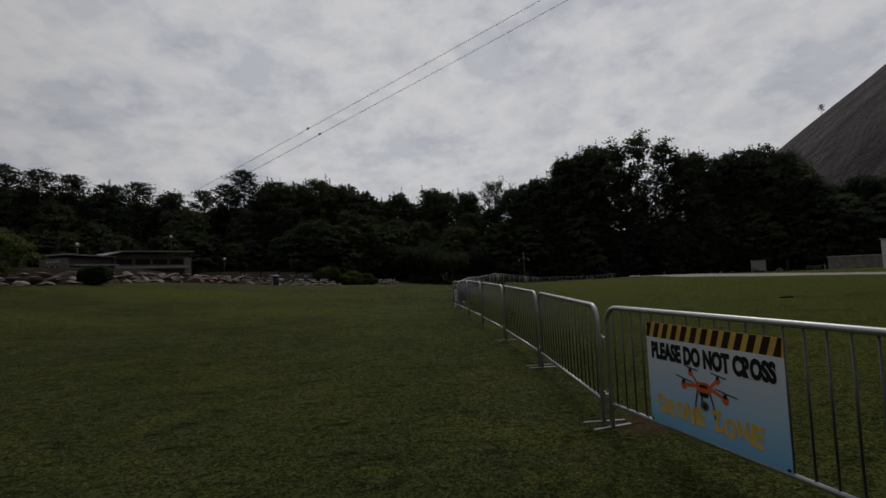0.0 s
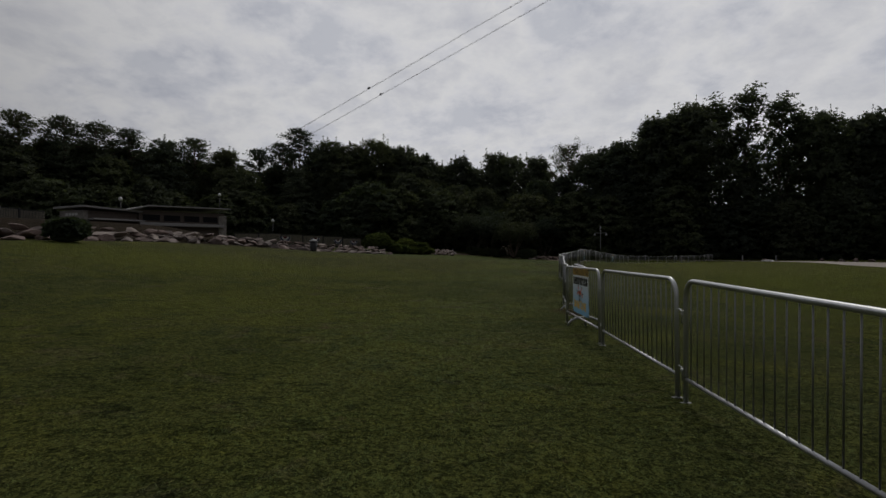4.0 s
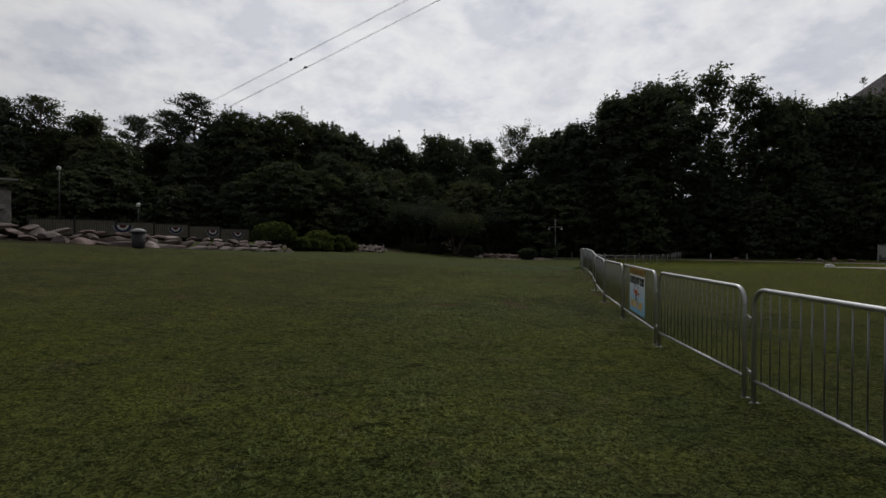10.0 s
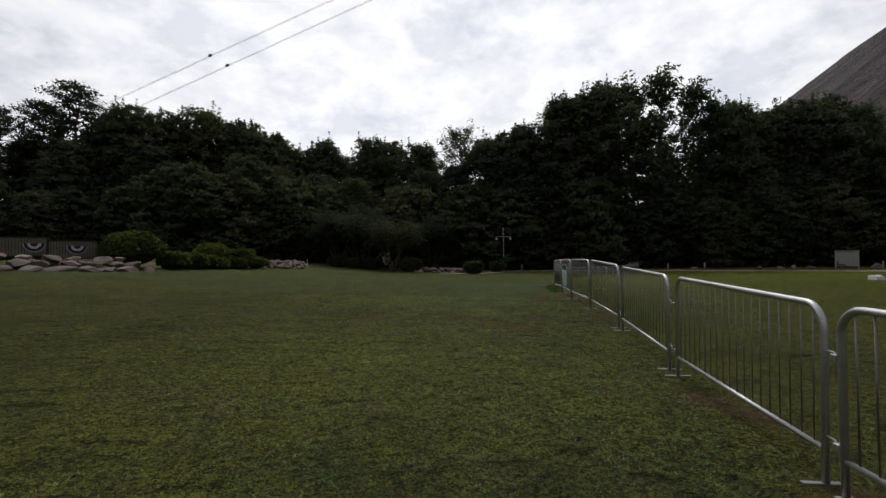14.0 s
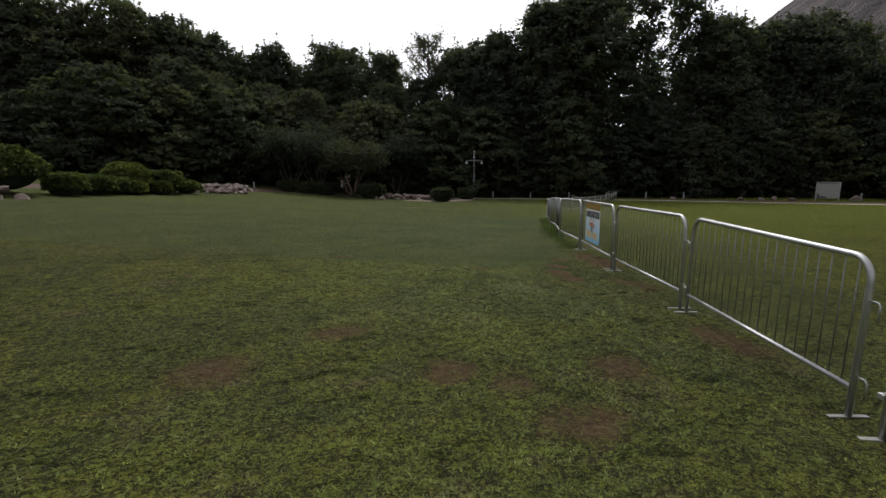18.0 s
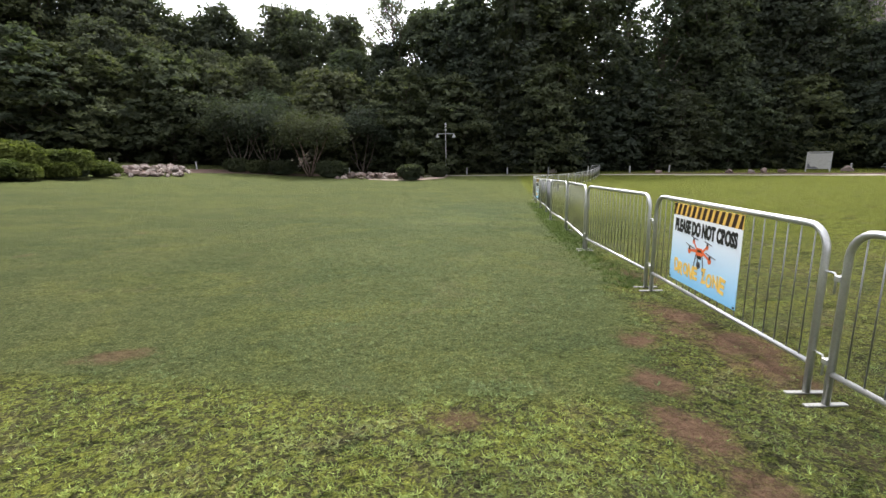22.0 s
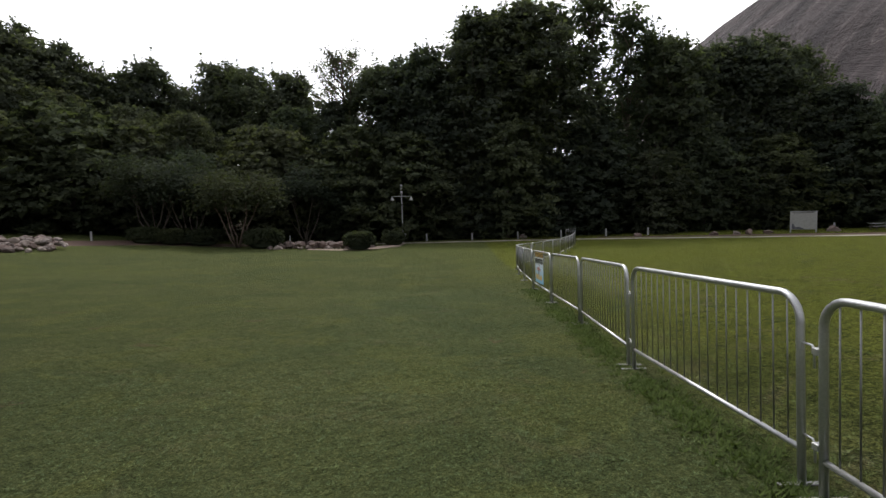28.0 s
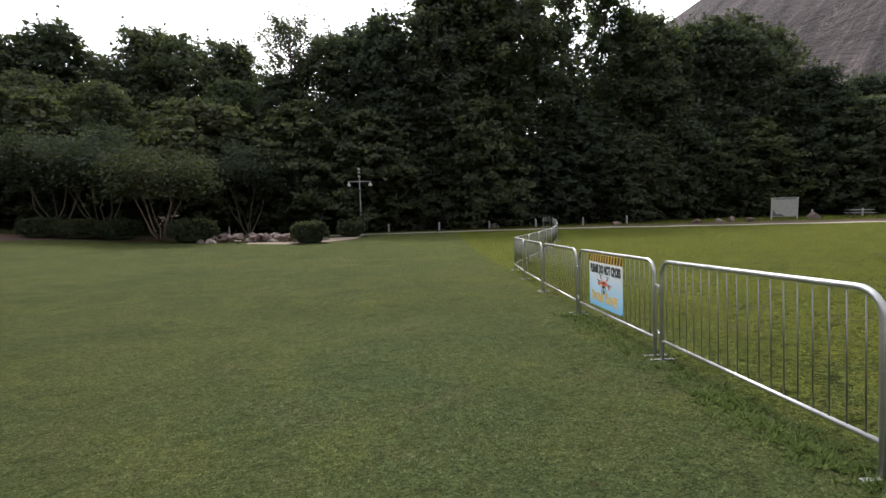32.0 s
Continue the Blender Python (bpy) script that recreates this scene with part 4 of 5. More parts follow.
oak_a = broadleaf("broadleaf_tree", 11, LEAF_A, label="tall dense dark green broadleaf tree at the wood's edge")
oak_b = broadleaf("broadleaf_tree", 12, LEAF_B, spread=0.24, shelf=0.6, label="tall leafy green tree with an uneven crown")
oak_c = broadleaf("broadleaf_tree", 13, LEAF_A, spread=0.22, low=0.12, clumps=400, label="tall narrow dark green tree in the wood")
thin = airy_tree("broadleaf_tree", 14, LEAF_B, arms=22, count=20, label="tall thin-crowned tree with sky showing through its leaves")
wispy = airy_tree("broadleaf_tree", 24, LEAF_A, low=0.50, spread=0.27, arms=34, sprays_each=10, count=16, size=0.15, bark=BARK_P, label="tall wispy tree with a fine open crown")
low_a = broadleaf("understorey_tree", 15, LEAF_B, height=10.0, spread=0.42, low=0.03, clumps=300, count=24, size=0.19, fluff=1.15, label="low spreading green tree in front of the wood")
low_b = broadleaf("understorey_tree", 16, LEAF_A, height=10.0, spread=0.36, low=0.02, clumps=300, count=24, size=0.19, fluff=1.15, label="low bushy dark green tree in front of the wood")
filler = broadleaf("woodland_shrub", 17, LEAF_D, height=8.0, spread=0.40, low=0.0, clumps=100, count=26, size=0.40, fluff=1.8, label="dark dense shrub under the trees")
pine_a = pine("pine_tree", 21, label="tall pine with a bare trunk and tufted dark crown")
pine_b = pine("pine_tree", 22, label="tall dark pine with a tufted, broken crown")
KINDS = {"a": (oak_a, 20.0), "b": (oak_b, 20.0), "c": (oak_c, 20.0), "t": (thin, 20.0), "w": (wispy, 20.0), "p": (pine_a, 22.0), "q": (pine_b, 22.0), "l": (low_a, 10.0), "m": (low_b, 10.0), "f": (filler, 8.0)}
used = set()
spin = random.Random(5)


def plant(kind, x, y, height, sx=1.0):
    ob, base = KINDS[kind]
    place(ob, x, y, height, base, spin.random() * 6.28, sx, kind not in used)
    used.add(kind)


# skyline, from the bank round to the dome
for row in ("q -81 72 20", "a -76.5 77 20", "p -72 82 20.5", "q -67.5 86.5 20.5", "p -63.5 90.9 20.9", "q -60 94.7 20.7", "p -56.4 98 20.5", "a -52 101 19.6", "q -48 105 20.3", "c -44 108 19.2", "q -38 113 19.8", "p -34 116.5 23.4", "p -30.5 118.3 27.1", "c -27 119 23.5", "b -23.8 119.5 24.9",
            "a -18.9 120.4 24.6", "b -12.5 121.5 25.7", "c -9 122 24.8", "a -5.5 122.8 24.6", "a -0.8 124 23", "b 5.4 125.4 21", "c 9.8 126 23.3", "c 16 126 25.2", "b 20.7 122.9 23.6", "c 24.8 118 23.5", "w 31.2 110.9 24.6",
            "b 35.2 107.3 23.2", "a 38.2 104.5 24", "c 40.8 102.5 24.4", "c 44.1 100.5 28.4", "b 48.7 99.3 29.4", "a 52.8 98.4 30.6", "t 57 97.2 31.6", "t 60.5 96 33.4", "t 65.3 93.9 31", "t 68.3 92.7 27.8", "b 71.7 91.3 26.8",
            "c 75.5 90 26.2", "a 79.2 88.2 26.6", "a 83 86.4 27.2", "b 86.5 83.6 25.2", "b 89 81.7 18.6", "a 91.7 79.4 17.2", "b 94.8 76.8 16.7", "a 97.5 74.4 16.5", "b 102 68 16.5", "a 107 60 17", "b 112 50 17", "a 115 40 18"):
    k, *rest = row.split()
    tx, ty, th = map(float, rest)
    plant(k, tx, ty, th * (1.12 if tx < -37 else 1.04 if tx < 32 else 1.0))
    if k in "pq":
        plant("cb"[int(tx) % 2], tx + 2.4, ty + 4.0, th * (0.72 if th > 22 else 0.94), 1.0)
        plant("ca"[int(tx) % 2], tx - 1.2, ty + 7.0, th * (0.74 if th > 22 else 0.99), 1.15)
    if k in "ac" and float(rest[2]) < 26:
        plant("bca"[int(float(rest[0])) % 3], float(rest[0]) + 2.2, float(rest[1]) + 3.0, float(rest[2]) * 0.94, 0.85)

# slender tops that stand above their neighbours
for k, (tx, ty, th) in enumerate(((43.6, 99.5, 27.9), (51.4, 98.5, 31.0), (73.5, 93.5, 28.0), (79.2, 91, 26.9))):
    plant("bc"[k % 2], tx, ty, th, 0.42)

# lower trees in front of them
EDGE = [(-75, 72), (-58, 86), (-40, 101), (-22, 108), (-4, 110), (12, 109), (26, 105), (38, 99), (50, 93), (62, 89), (74, 84), (86, 77), (97, 68), (105, 56), (110, 42)]
edge_rng = random.Random(8)
for (x0, y0), (x1, y1) in zip(EDGE, EDGE[1:]):
    steps = max(2, round(math.hypot(x1 - x0, y1 - y0) / 5.2))
    for k in range(steps):
        s = (k + edge_rng.random() * 0.6) / steps
        x, y = x0 + (x1 - x0) * s + edge_rng.uniform(-1.5, 1.5), y0 + (y1 - y0) * s + edge_rng.uniform(-1.5, 1.5)
        plant(edge_rng.choice("lm"), x, y, edge_rng.uniform(9, 14.5), edge_rng.uniform(0.95, 1.25))
        if k % 2 == 0:
            plant(edge_rng.choice("abc"), x + edge_rng.uniform(-1, 3), y + 5 + edge_rng.uniform(-1, 2), edge_rng.uniform(15, 19), 1.1)
        for back_off in (2.5, 11.0):
            ox, oy = (-0.45, 0.9) if x < 20 else (0.55, 0.83)
            plant("f", x + ox * back_off + edge_rng.uniform(-2, 2), y + oy * back_off + edge_rng.uniform(-2, 2), edge_rng.uniform(5, 8) + back_off * 0.45, 1.3)


# ---- granite dome ----
DOME = Vector((692.6, 89.4, 0.0))


def dome_point(s, a):
    """A point of the dome, s from its summit (0) to its foot (1), at the angle a."""
    r = 533.8 * s * (1 + 0.012 * math.sin(3 * a + 1) + 0.006 * math.sin(7 * a))
    h = 284.1 * (1 - s ** 2.0)
    c, d = math.cos(a), math.sin(a)
    rough = 3.2 * noise.noise((r * c * 0.010, r * d * 0.010, 0.3)) + 1.0 * noise.noise((r * c * 0.05, r * d * 0.05, h * 0.02))
    ledge = 1.6 * math.sin(h * 0.085 + 2.0 * noise.noise((c * 2, d * 2, 0)))
    gully = -2.4 * max(0.0, noise.noise((a * 24.0, h * 0.004, 5.0))) * s
    rr = r + (ledge + gully) * s
    return Vector((rr * c, rr * d, h + rough * (0.3 + 0.7 * s) - 12))


def granite_dome():
    nr, na = 90, 480
    verts = np.array([dome_point(i / nr, 2 * math.pi * k / na) for i in range(nr + 1) for k in range(na)])
    i, k = np.meshgrid(np.arange(nr), np.arange(na), indexing="ij")
    a, b = (i * na + k).ravel(), (i * na + (k + 1) % na).ravel()
    ob = new("granite_mountain", arrays("granite_mountain", verts, np.stack([a, a + na, b + na, b], 1), GRANITE, True))
    ob.location = DOME
    return tagged(ob, "bare grey granite dome with dark streaks rising behind the wood", "mountain", kind="structure")


granite_dome()


lone = airy_tree("lone_tree", 77, LEAF_P, height=6.0, spread=0.34, low=0.35, arms=12, sprays_each=6, count=10, size=0.22, label="small lone tree on the shoulder of the granite dome", bark=BARK_P)
lone.matrix_world = Matrix.Translation(DOME + dome_point(0.757, 2.584) - Vector((0, 0, 0.6))) @ Matrix.Scale(1.5, 4)

# ---- cables ----
def cable(name, ball, way, label):
    w = Vector(way).normalized()
    b = Vector(ball)
    start, end = b - w * 60, b + w * 420
    root = thing(name, label, "cable", "overhead cables", Matrix.Translation(start))
    for off in (-0.35, 0.35):
        pts = []
        for k in range(25):
            s = k / 24
            p = (end - start) * s
            pts.append((p.x, p.y + off, p.z - 4 * s * (1 - s) * 0.5))
        part("strand", tube(pts, 0.042, 5), METALGREY, root, smooth=True)
    bm = bmesh.new()
    bmesh.ops.create_uvsphere(bm, u_segments=12, v_segments=8, radius=0.42, matrix=Matrix.Translation(b - start))
    tube([b - start - w * 0.7, b - start + w * 0.7], 0.16, 8, bm)
    part("marker_ball", bm, BLACK, root, smooth=True)


cable("overhead_cable", (-21.6, 173.3, 58.0), (0.876, -0.301, 0.378), "pair of thin overhead cables with a dark marker ball")
cable("overhead_cable", (-17.8, 176.8, 57.0), (0.868, -0.354, 0.348), "pair of thin overhead cables with a dark marker ball")


# ---- rocks ----
def boulder_mesh(seed):
    rng = random.Random(seed)
    bm = bmesh.new()
    bmesh.ops.create_icosphere(bm, subdivisions=3, radius=0.5)
    cuts = [(Vector((rng.uniform(-1, 1), rng.uniform(-1, 1), rng.uniform(-0.4, 1))).normalized(), rng.uniform(0.20, 0.36)) for _ in range(14)]
    for v in bm.verts:
        for d, lim in cuts:
            over = v.co.dot(d) - lim
            if over > 0:
                v.co -= d * over
        v.co += v.co.normalized() * 0.035 * noise.noise(v.co * 3.1 + Vector((seed, 0, 0)))
        v.co += v.co.normalized() * 0.015 * noise.noise(v.co * 9 + Vector((0, seed, 0)))
    return finish(bm, "boulder", ROCK)


BOULDERS = [boulder_mesh(k) for k in range(9)]
stone_rng = random.Random(33)


def boulder(x, y, z, sx, sy, sz, label="weathered reddish grey boulder in the rock bank", group="rocks of the bank"):
    ob = tagged(new("boulder", stone_rng.choice(BOULDERS)), label, "rock", group)
    ob.matrix_world = Matrix.Translation((x, y, z)) @ Matrix.Rotation(stone_rng.uniform(-0.25, 0.25), 4, "X") @ Matrix.Rotation(stone_rng.uniform(-0.25, 0.25), 4, "Y") @ Matrix.Rotation(stone_rng.random() * 6.28, 4, "Z") @ Matrix.Diagonal((sx, sy, sz, 1))
    return ob


def rock_bank():
    y = 19.0
    while y < 66.5:
        x = float(np.interp(y, BANK_Y, BANK_X))
        big = stone_rng.uniform(1.6, 3.2)
        boulder(x + stone_rng.uniform(-0.2, 0.5), y, gz(x + 0.6, y) + 0.12, big, stone_rng.uniform(0.8, 1.4), stone_rng.uniform(0.4, 0.75))
        boulder(x - 0.7 + stone_rng.uniform(-0.3, 0.3), y + 0.4, gz(x + 0.6, y) + 0.48, stone_rng.uniform(1.2, 2.4), stone_rng.uniform(0.8, 1.4), stone_rng.uniform(0.32, 0.6))
        boulder(x - 1.2 + stone_rng.uniform(-0.3, 0.3), y + 0.2, gz(x + 0.6, y) + 0.82, stone_rng.uniform(0.9, 1.9), stone_rng.uniform(0.7, 1.2), stone_rng.uniform(0.28, 0.5))
        if stone_rng.random() < 0.6:
            boulder(x - 1.5, y + 0.8, gz(x - 1.5, y) + 0.2, stone_rng.uniform(0.8, 1.5), stone_rng.uniform(0.8, 1.2), stone_rng.uniform(0.4, 0.7))
        y += stone_rng.uniform(0.85, 1.25)


rock_bank()
for k in range(70):
    s, deep = stone_rng.random(), 2.4 * stone_rng.random()
    x, y, big = 0.7 + 5.0 * s - 0.5 * deep, 84.3 + 4.0 * s + 1.1 * deep, stone_rng.uniform(0.5, 1.3)
    boulder(x, y, gz(x, y) + 0.10 + 0.26 * deep, big, big * stone_rng.uniform(0.6, 0.9), big * stone_rng.uniform(0.4, 0.65), "pale grey tumbled rock beside the hedge", "rocks by the hedge")
for k in range(64):
    s = k / 63
    x, y = 18.8 + 8.0 * s + stone_rng.uniform(-0.7, 0.7), 92.8 - 2.6 * s + stone_rng.uniform(-1.2, 1.8)
    boulder(x, y, gz(x, y) + 0.14 + (0.32 if k % 2 == 0 else 0), stone_rng.uniform(0.7, 1.5), stone_rng.uniform(0.6, 1.1), stone_rng.uniform(0.4, 0.8), "small reddish rock in a sandy bed", "rocks in the sandy bed")
for x, y, w, h in ((60.5, 78.5, 1.9, 1.2), (62.8, 77.6, 1.6, 1.0), (64.6, 77.4, 1.3, 1.6), (66.2, 76.2, 1.8, 1.0), (73.2, 73.4, 2.2, 1.9), (46.5, 92.5, 2.2, 1.4), (56, 84.5, 1.8, 1.0)):
    boulder(x, y, gz(x, y) + h * 0.16, w * 0.75, w * 0.6, h * 0.65, "grey boulder beside the pathway", "boulders by the pathway")


# ---- shrubs ----
def shrub(name, x, y, w, d, h, seed, leaf, label, group="", boxy=0.0, count=2600, size=0.07):
    rng = np.random.default_rng(seed)
    root = thing(name, label, "shrub", group, Matrix.Translation((x, y, gz(x, y) - 0.05)))
    bm = bmesh.new()
    for k in range(7):
        a = k * 0.9
        limb(bm, (0.05 * math.cos(a), 0.05 * math.sin(a), 0), (w * 0.36 * math.cos(a), d * 0.36 * math.sin(a), h * 0.72), 0.035, 0.01, rng, 5, 0.08)
    part("stems", bm, BARK, root, smooth=True)
    q = rng.normal(size=(count, 3))
    q /= np.linalg.norm(q, axis=1)[:, None]
    q[:, 2] = np.abs(q[:, 2]) * 1.25 - 0.25
    pw = 2.0 + 4.0 * boxy
    q /= ((np.abs(q) ** pw).sum(1) ** (1 / pw))[:, None]
    lump = 1 + 0.07 * np.sin(5 * q[:, 0] + seed) * np.sin(6 * q[:, 1]) + 0.05 * rng.normal(size=count)
    c = q * lump[:, None] * np.array([w / 2, d / 2, h * 0.5]) * (0.86 + 0.16 * rng.random(count))[:, None]
    c[:, 2] += h * 0.5
    v, f = leaf_cloud(rng, c, np.full(count, 0.10), 5, size * 1.7, 1.0, 0.2)
    v[:, 2] = np.maximum(v[:, 2], 0.05)
    part("foliage", arrays("foliage", v, f, leaf), leaf, root)
    # solid core whose dark colour stands in for shade between the leaves
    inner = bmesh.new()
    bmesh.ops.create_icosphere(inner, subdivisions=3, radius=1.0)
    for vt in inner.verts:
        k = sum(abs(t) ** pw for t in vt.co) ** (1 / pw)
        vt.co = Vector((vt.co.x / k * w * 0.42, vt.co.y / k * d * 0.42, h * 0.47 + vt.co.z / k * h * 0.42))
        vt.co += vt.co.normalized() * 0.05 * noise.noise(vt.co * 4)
    part("inner_foliage", inner, LEAF_D, root, "solid dark core standing in for the shaded inside")
    return root


shrub("clipped_shrub", -17.0, 33.0, 1.45, 1.3, 1.12, 1, LEAF_D, "dark clipped shrub at the foot of the rock bank", boxy=0.5, count=2600)
shrub("domed_shrub", -5.75, 68.4, 3.5, 3.1, 2.3, 2, LEAF_H, "large domed green shrub at the end of the rocks", "shrubs by the lawn", count=4200)
for k, (x, y, w, h, boxy) in enumerate(((-4.0, 71.0, 1.8, 1.25, 0.6), (-3.5, 73.6, 2.2, 1.2, 0.7), (-3.2, 76.2, 2.2, 1.1, 0.4), (-2.9, 78.4, 2.9, 2.15, 0.1), (-1.2, 80.4, 3.0, 1.75, 1.0), (-0.8, 79.0, 1.3, 1.0, 1.0), (-2.0, 76.6, 1.4, 0.9, 0.3), (0.3, 82.8, 2.1, 1.1, 0.0))):
    shrub("hedge_shrub", x, y, w, w * 0.85, h, 40 + k, LEAF_H, "flat-topped clipped green hedge shrub by the lawn" if boxy > 0.9 else "rounded green hedge shrub by the lawn", "shrubs by the lawn", boxy, 3000)
for k, (x, y, w, h) in enumerate(((25.4, 88.0, 2.2, 1.5), (30.4, 92.6, 2.0, 1.3), (18.3, 93.4, 3.0, 1.7), (13.6, 97.6, 2.8, 1.5), (11.2, 98.0, 2.6, 1.4), (9.0, 98.4, 2.4, 1.4))):
    shrub("round_shrub", x, y, w, w * 0.9, h, 60 + k, LEAF_D, "dark rounded shrub in the planting bed", "round shrubs in the bed", 0.4, 2600)

umbrella = broadleaf("spreading_tree", 31, LEAF_H, height=4.6, spread=0.80, low=0.30, clumps=260, count=60, size=0.11, fluff=2.2, shelf=0.6, label="low spreading dark tree beside the rock bank")
place(umbrella, -20.4, 26.8, 3.4, 4.6, 0.4, 1.1, True)


def myrtle(seed, x, y, h, label):
    rng = np.random.default_rng(seed)
    root = thing("crape_myrtle", label, "tree", "multi-stemmed trees", Matrix.Translation((x, y, gz(x, y) - 0.05)))
    cents = []
    for k in range(6):
        a = k * 1.05 + seed
        bm = bmesh.new()
        tip = Vector((0.24 * h * math.cos(a), 0.24 * h * math.sin(a), h * 0.52))
        limb(bm, (0.10 * math.cos(a), 0.10 * math.sin(a), 0), tip, 0.075, 0.03, rng, 7, 0.05)
        for j in range(5):
            e = tip + Vector((rng.normal() * 0.14 * h, rng.normal() * 0.14 * h, (0.02 + 0.3 * rng.random()) * h))
            limb(bm, tip * (0.75 + 0.05 * j), e, 0.025, 0.008, rng, 5, 0.06)
            cents += [tuple(e), tuple(tip.lerp(e, 0.5) + Vector(rng.normal(size=3) * 0.3))]
        part("stem", bm, BARK_M if seed == 70 else BARK, root, smooth=True)
    cents += [(0.34 * h * math.cos(k * 0.55), 0.34 * h * math.sin(k * 0.55), h * (0.46 + 0.28 * rng.random())) for k in range(24)]
    leafy("crown", [sprays(rng, cents, [0.15 * h] * len(cents), 110, 0.15, 0.5)], LEAF_M, root)


for k, (x, y, h) in enumerate(((16.3, 95.4, 8.0), (12.4, 100.5, 9.5), (9.6, 102, 9.5), (23.6, 101.5, 9.5))):
    myrtle(70 + k, x, y, h, "small multi-stemmed tree with pale smooth bark")


# ---- lamp post, notice board, bin, posts ----
def lamp_post(x, y):
    root = thing("lamp_post", "slim grey lamp post with a crossbar and two hanging lamps", "street lamp", "", Matrix.Translation((x, y, gz(x, y))) @ Matrix.Rotation(radians(-22), 4, "Z"))
    part("pole", tube([(0, 0, -0.1), (0, 0, 6.1)], 0.075, 10, radii=[0.085, 0.06]), METALGREY, root, smooth=True)
    part("base", tube([(0, 0, 0), (0, 0, 0.35)], 0.16, 12), METALGREY, root, smooth=True)
    part("crossbar", box(-1.1, -0.04, 5.02, 1.1, 0.04, 5.12, 0.01), METALGREY, root)
    for s in (-1, 1):
        lamp = part("lamp_head", tube([(s * 1.02, 0, 5.02), (s * 1.02, 0, 4.86), (s * 1.02, 0, 4.72), (s * 1.02, 0, 4.62)], 0.1, 12, radii=[0.05, 0.12, 0.21, 0.20]), LAMPWHITE, root, "white dome lamp head", True)
    for k in range(3):
        part("siren_horn", tube([(0, 0, 5.45 + 0.33 * k), (0, 0, 5.70 + 0.33 * k)], 0.13, 10, radii=[0.15, 0.10]), LAMPWHITE, root, "white stacked horn", True)
    part("meter_box", box(0.09, -0.14, 0.35, 0.33, 0.14, 1.0, 0.01), LAMPWHITE, root, "pale service box")


lamp_post(33.0, 96.3)


def globe_lamp(x, y, top):
    """A dark pole with a pale lamp head, among the trees."""
    z = gz(x, y)
    root = thing("lamp_post", "dark lamp post with a small white lamp head among the trees", "street lamp", "lamps in the wood", Matrix.Translation((x, y, z)))
    h = top - z
    part("pole", tube([(0, 0, -0.1), (0, 0, h)], 0.07, 8, radii=[0.08, 0.055]), BLACK, root, smooth=True)
    part("arm", tube([(0, 0, h - 0.08), (-0.35, 0, h - 0.02), (-0.7, 0, h - 0.05)], 0.035, 6), BLACK, root, smooth=True)
    part("lamp_head", tube([(0, 0, h), (0, 0, h + 0.12), (0, 0, h + 0.38), (0, 0, h + 0.5)], 0.2, 12, radii=[0.12, 0.24, 0.22, 0.06]), LAMPWHITE, root, "white lamp head", True)


for x, y, top in ((-40.7, 72, 7.9), (-34.0, 86, 10.0), (-25.3, 86, 5.7)):
    globe_lamp(x, y, top)


def notice_board(x, y, turn):
    root = thing("notice_board", "pale weathered notice board on posts beside the pathway", "sign", "", Matrix.Translation((x, y, gz(x, y))) @ Matrix.Rotation(radians(turn), 4, "Z"))
    for s in (-1, 1):
        part("post", box(s * 1.09 - 0.06, -0.07, -0.1, s * 1.09 + 0.06, 0.07, 2.2, 0.01), METALGREY, root)
    part("board", box(-1.02, -0.04, 0.30, 1.02, 0.04, 2.15, 0.01), CONCRETE, root, "pale board with a dark mark")
    part("top_rail", box(-1.2, -0.06, 2.203, 1.2, 0.06, 2.27, 0.01), METALGREY, root)
    part("dark_mark", slab([(-0.98, 0.36), (0.1, 0.34), (-0.3, 0.60), (-0.7, 0.56), (-0.85, 0.9), (-0.98, 0.95)], -0.046, -0.0405), INKGREY, root)
    part("line", box(-0.9, -0.046, 2.05, 0.85, -0.0405, 2.10), INKGREY, root)


notice_board(70.4, 75.0, -58)


def rubbish_bin(x, y):
    root = thing("rubbish_bin", "black plastic rubbish bin with a domed lid on the lawn", "bin", "", Matrix.Translation((x, y, gz(x, y))))
    part("body", tube([(0, 0, 0), (0, 0, 0.08), (0, 0, 0.86)], 0.3, 20, radii=[0.29, 0.30, 0.36]), PLASTIC, root, smooth=True)
    part("rim", tube([(0, 0, 0.86), (0, 0, 0.92)], 0.39, 20), PLASTIC, root, smooth=True)
    part("lid", tube([(0, 0, 0.92), (0, 0, 1.02), (0, 0, 1.10)], 0.3, 20, radii=[0.385, 0.33, 0.12]), METALGREY, root, "pale grey lid", True)


rubbish_bin(-9.7, 52.2)
post_mesh = finish(box(-0.07, -0.07, -0.1, 0.07, 0.07, 0.85, 0.015), "marker_post", METALGREY)
for x, y in ((36, 96.5), (40.5, 94), (45, 91.5), (49.5, 89.4), (54, 87), (58, 84.6), (76, 74.5), (80.5, 71.5), (29, 99), (22, 102), (5, 99), (-2, 96)):
    tagged(new("marker_post", post_mesh), "short grey wooden marker post beside the pathway", "post", "posts by the pathway").matrix_world = Matrix.Translation((x, y, gz(x, y)))
bx = thing("service_box", "small white service box beside the planting bed", "box", "", Matrix.Translation((27.2, 96.6, gz(27.2, 96.6))))
part("body", box(-0.35, -0.25, 0, 0.35, 0.25, 0.75, 0.02), LAMPWHITE, bx)
part("lid", box(-0.38, -0.28, 0.755, 0.38, 0.28, 0.81, 0.015), LAMPWHITE, bx)


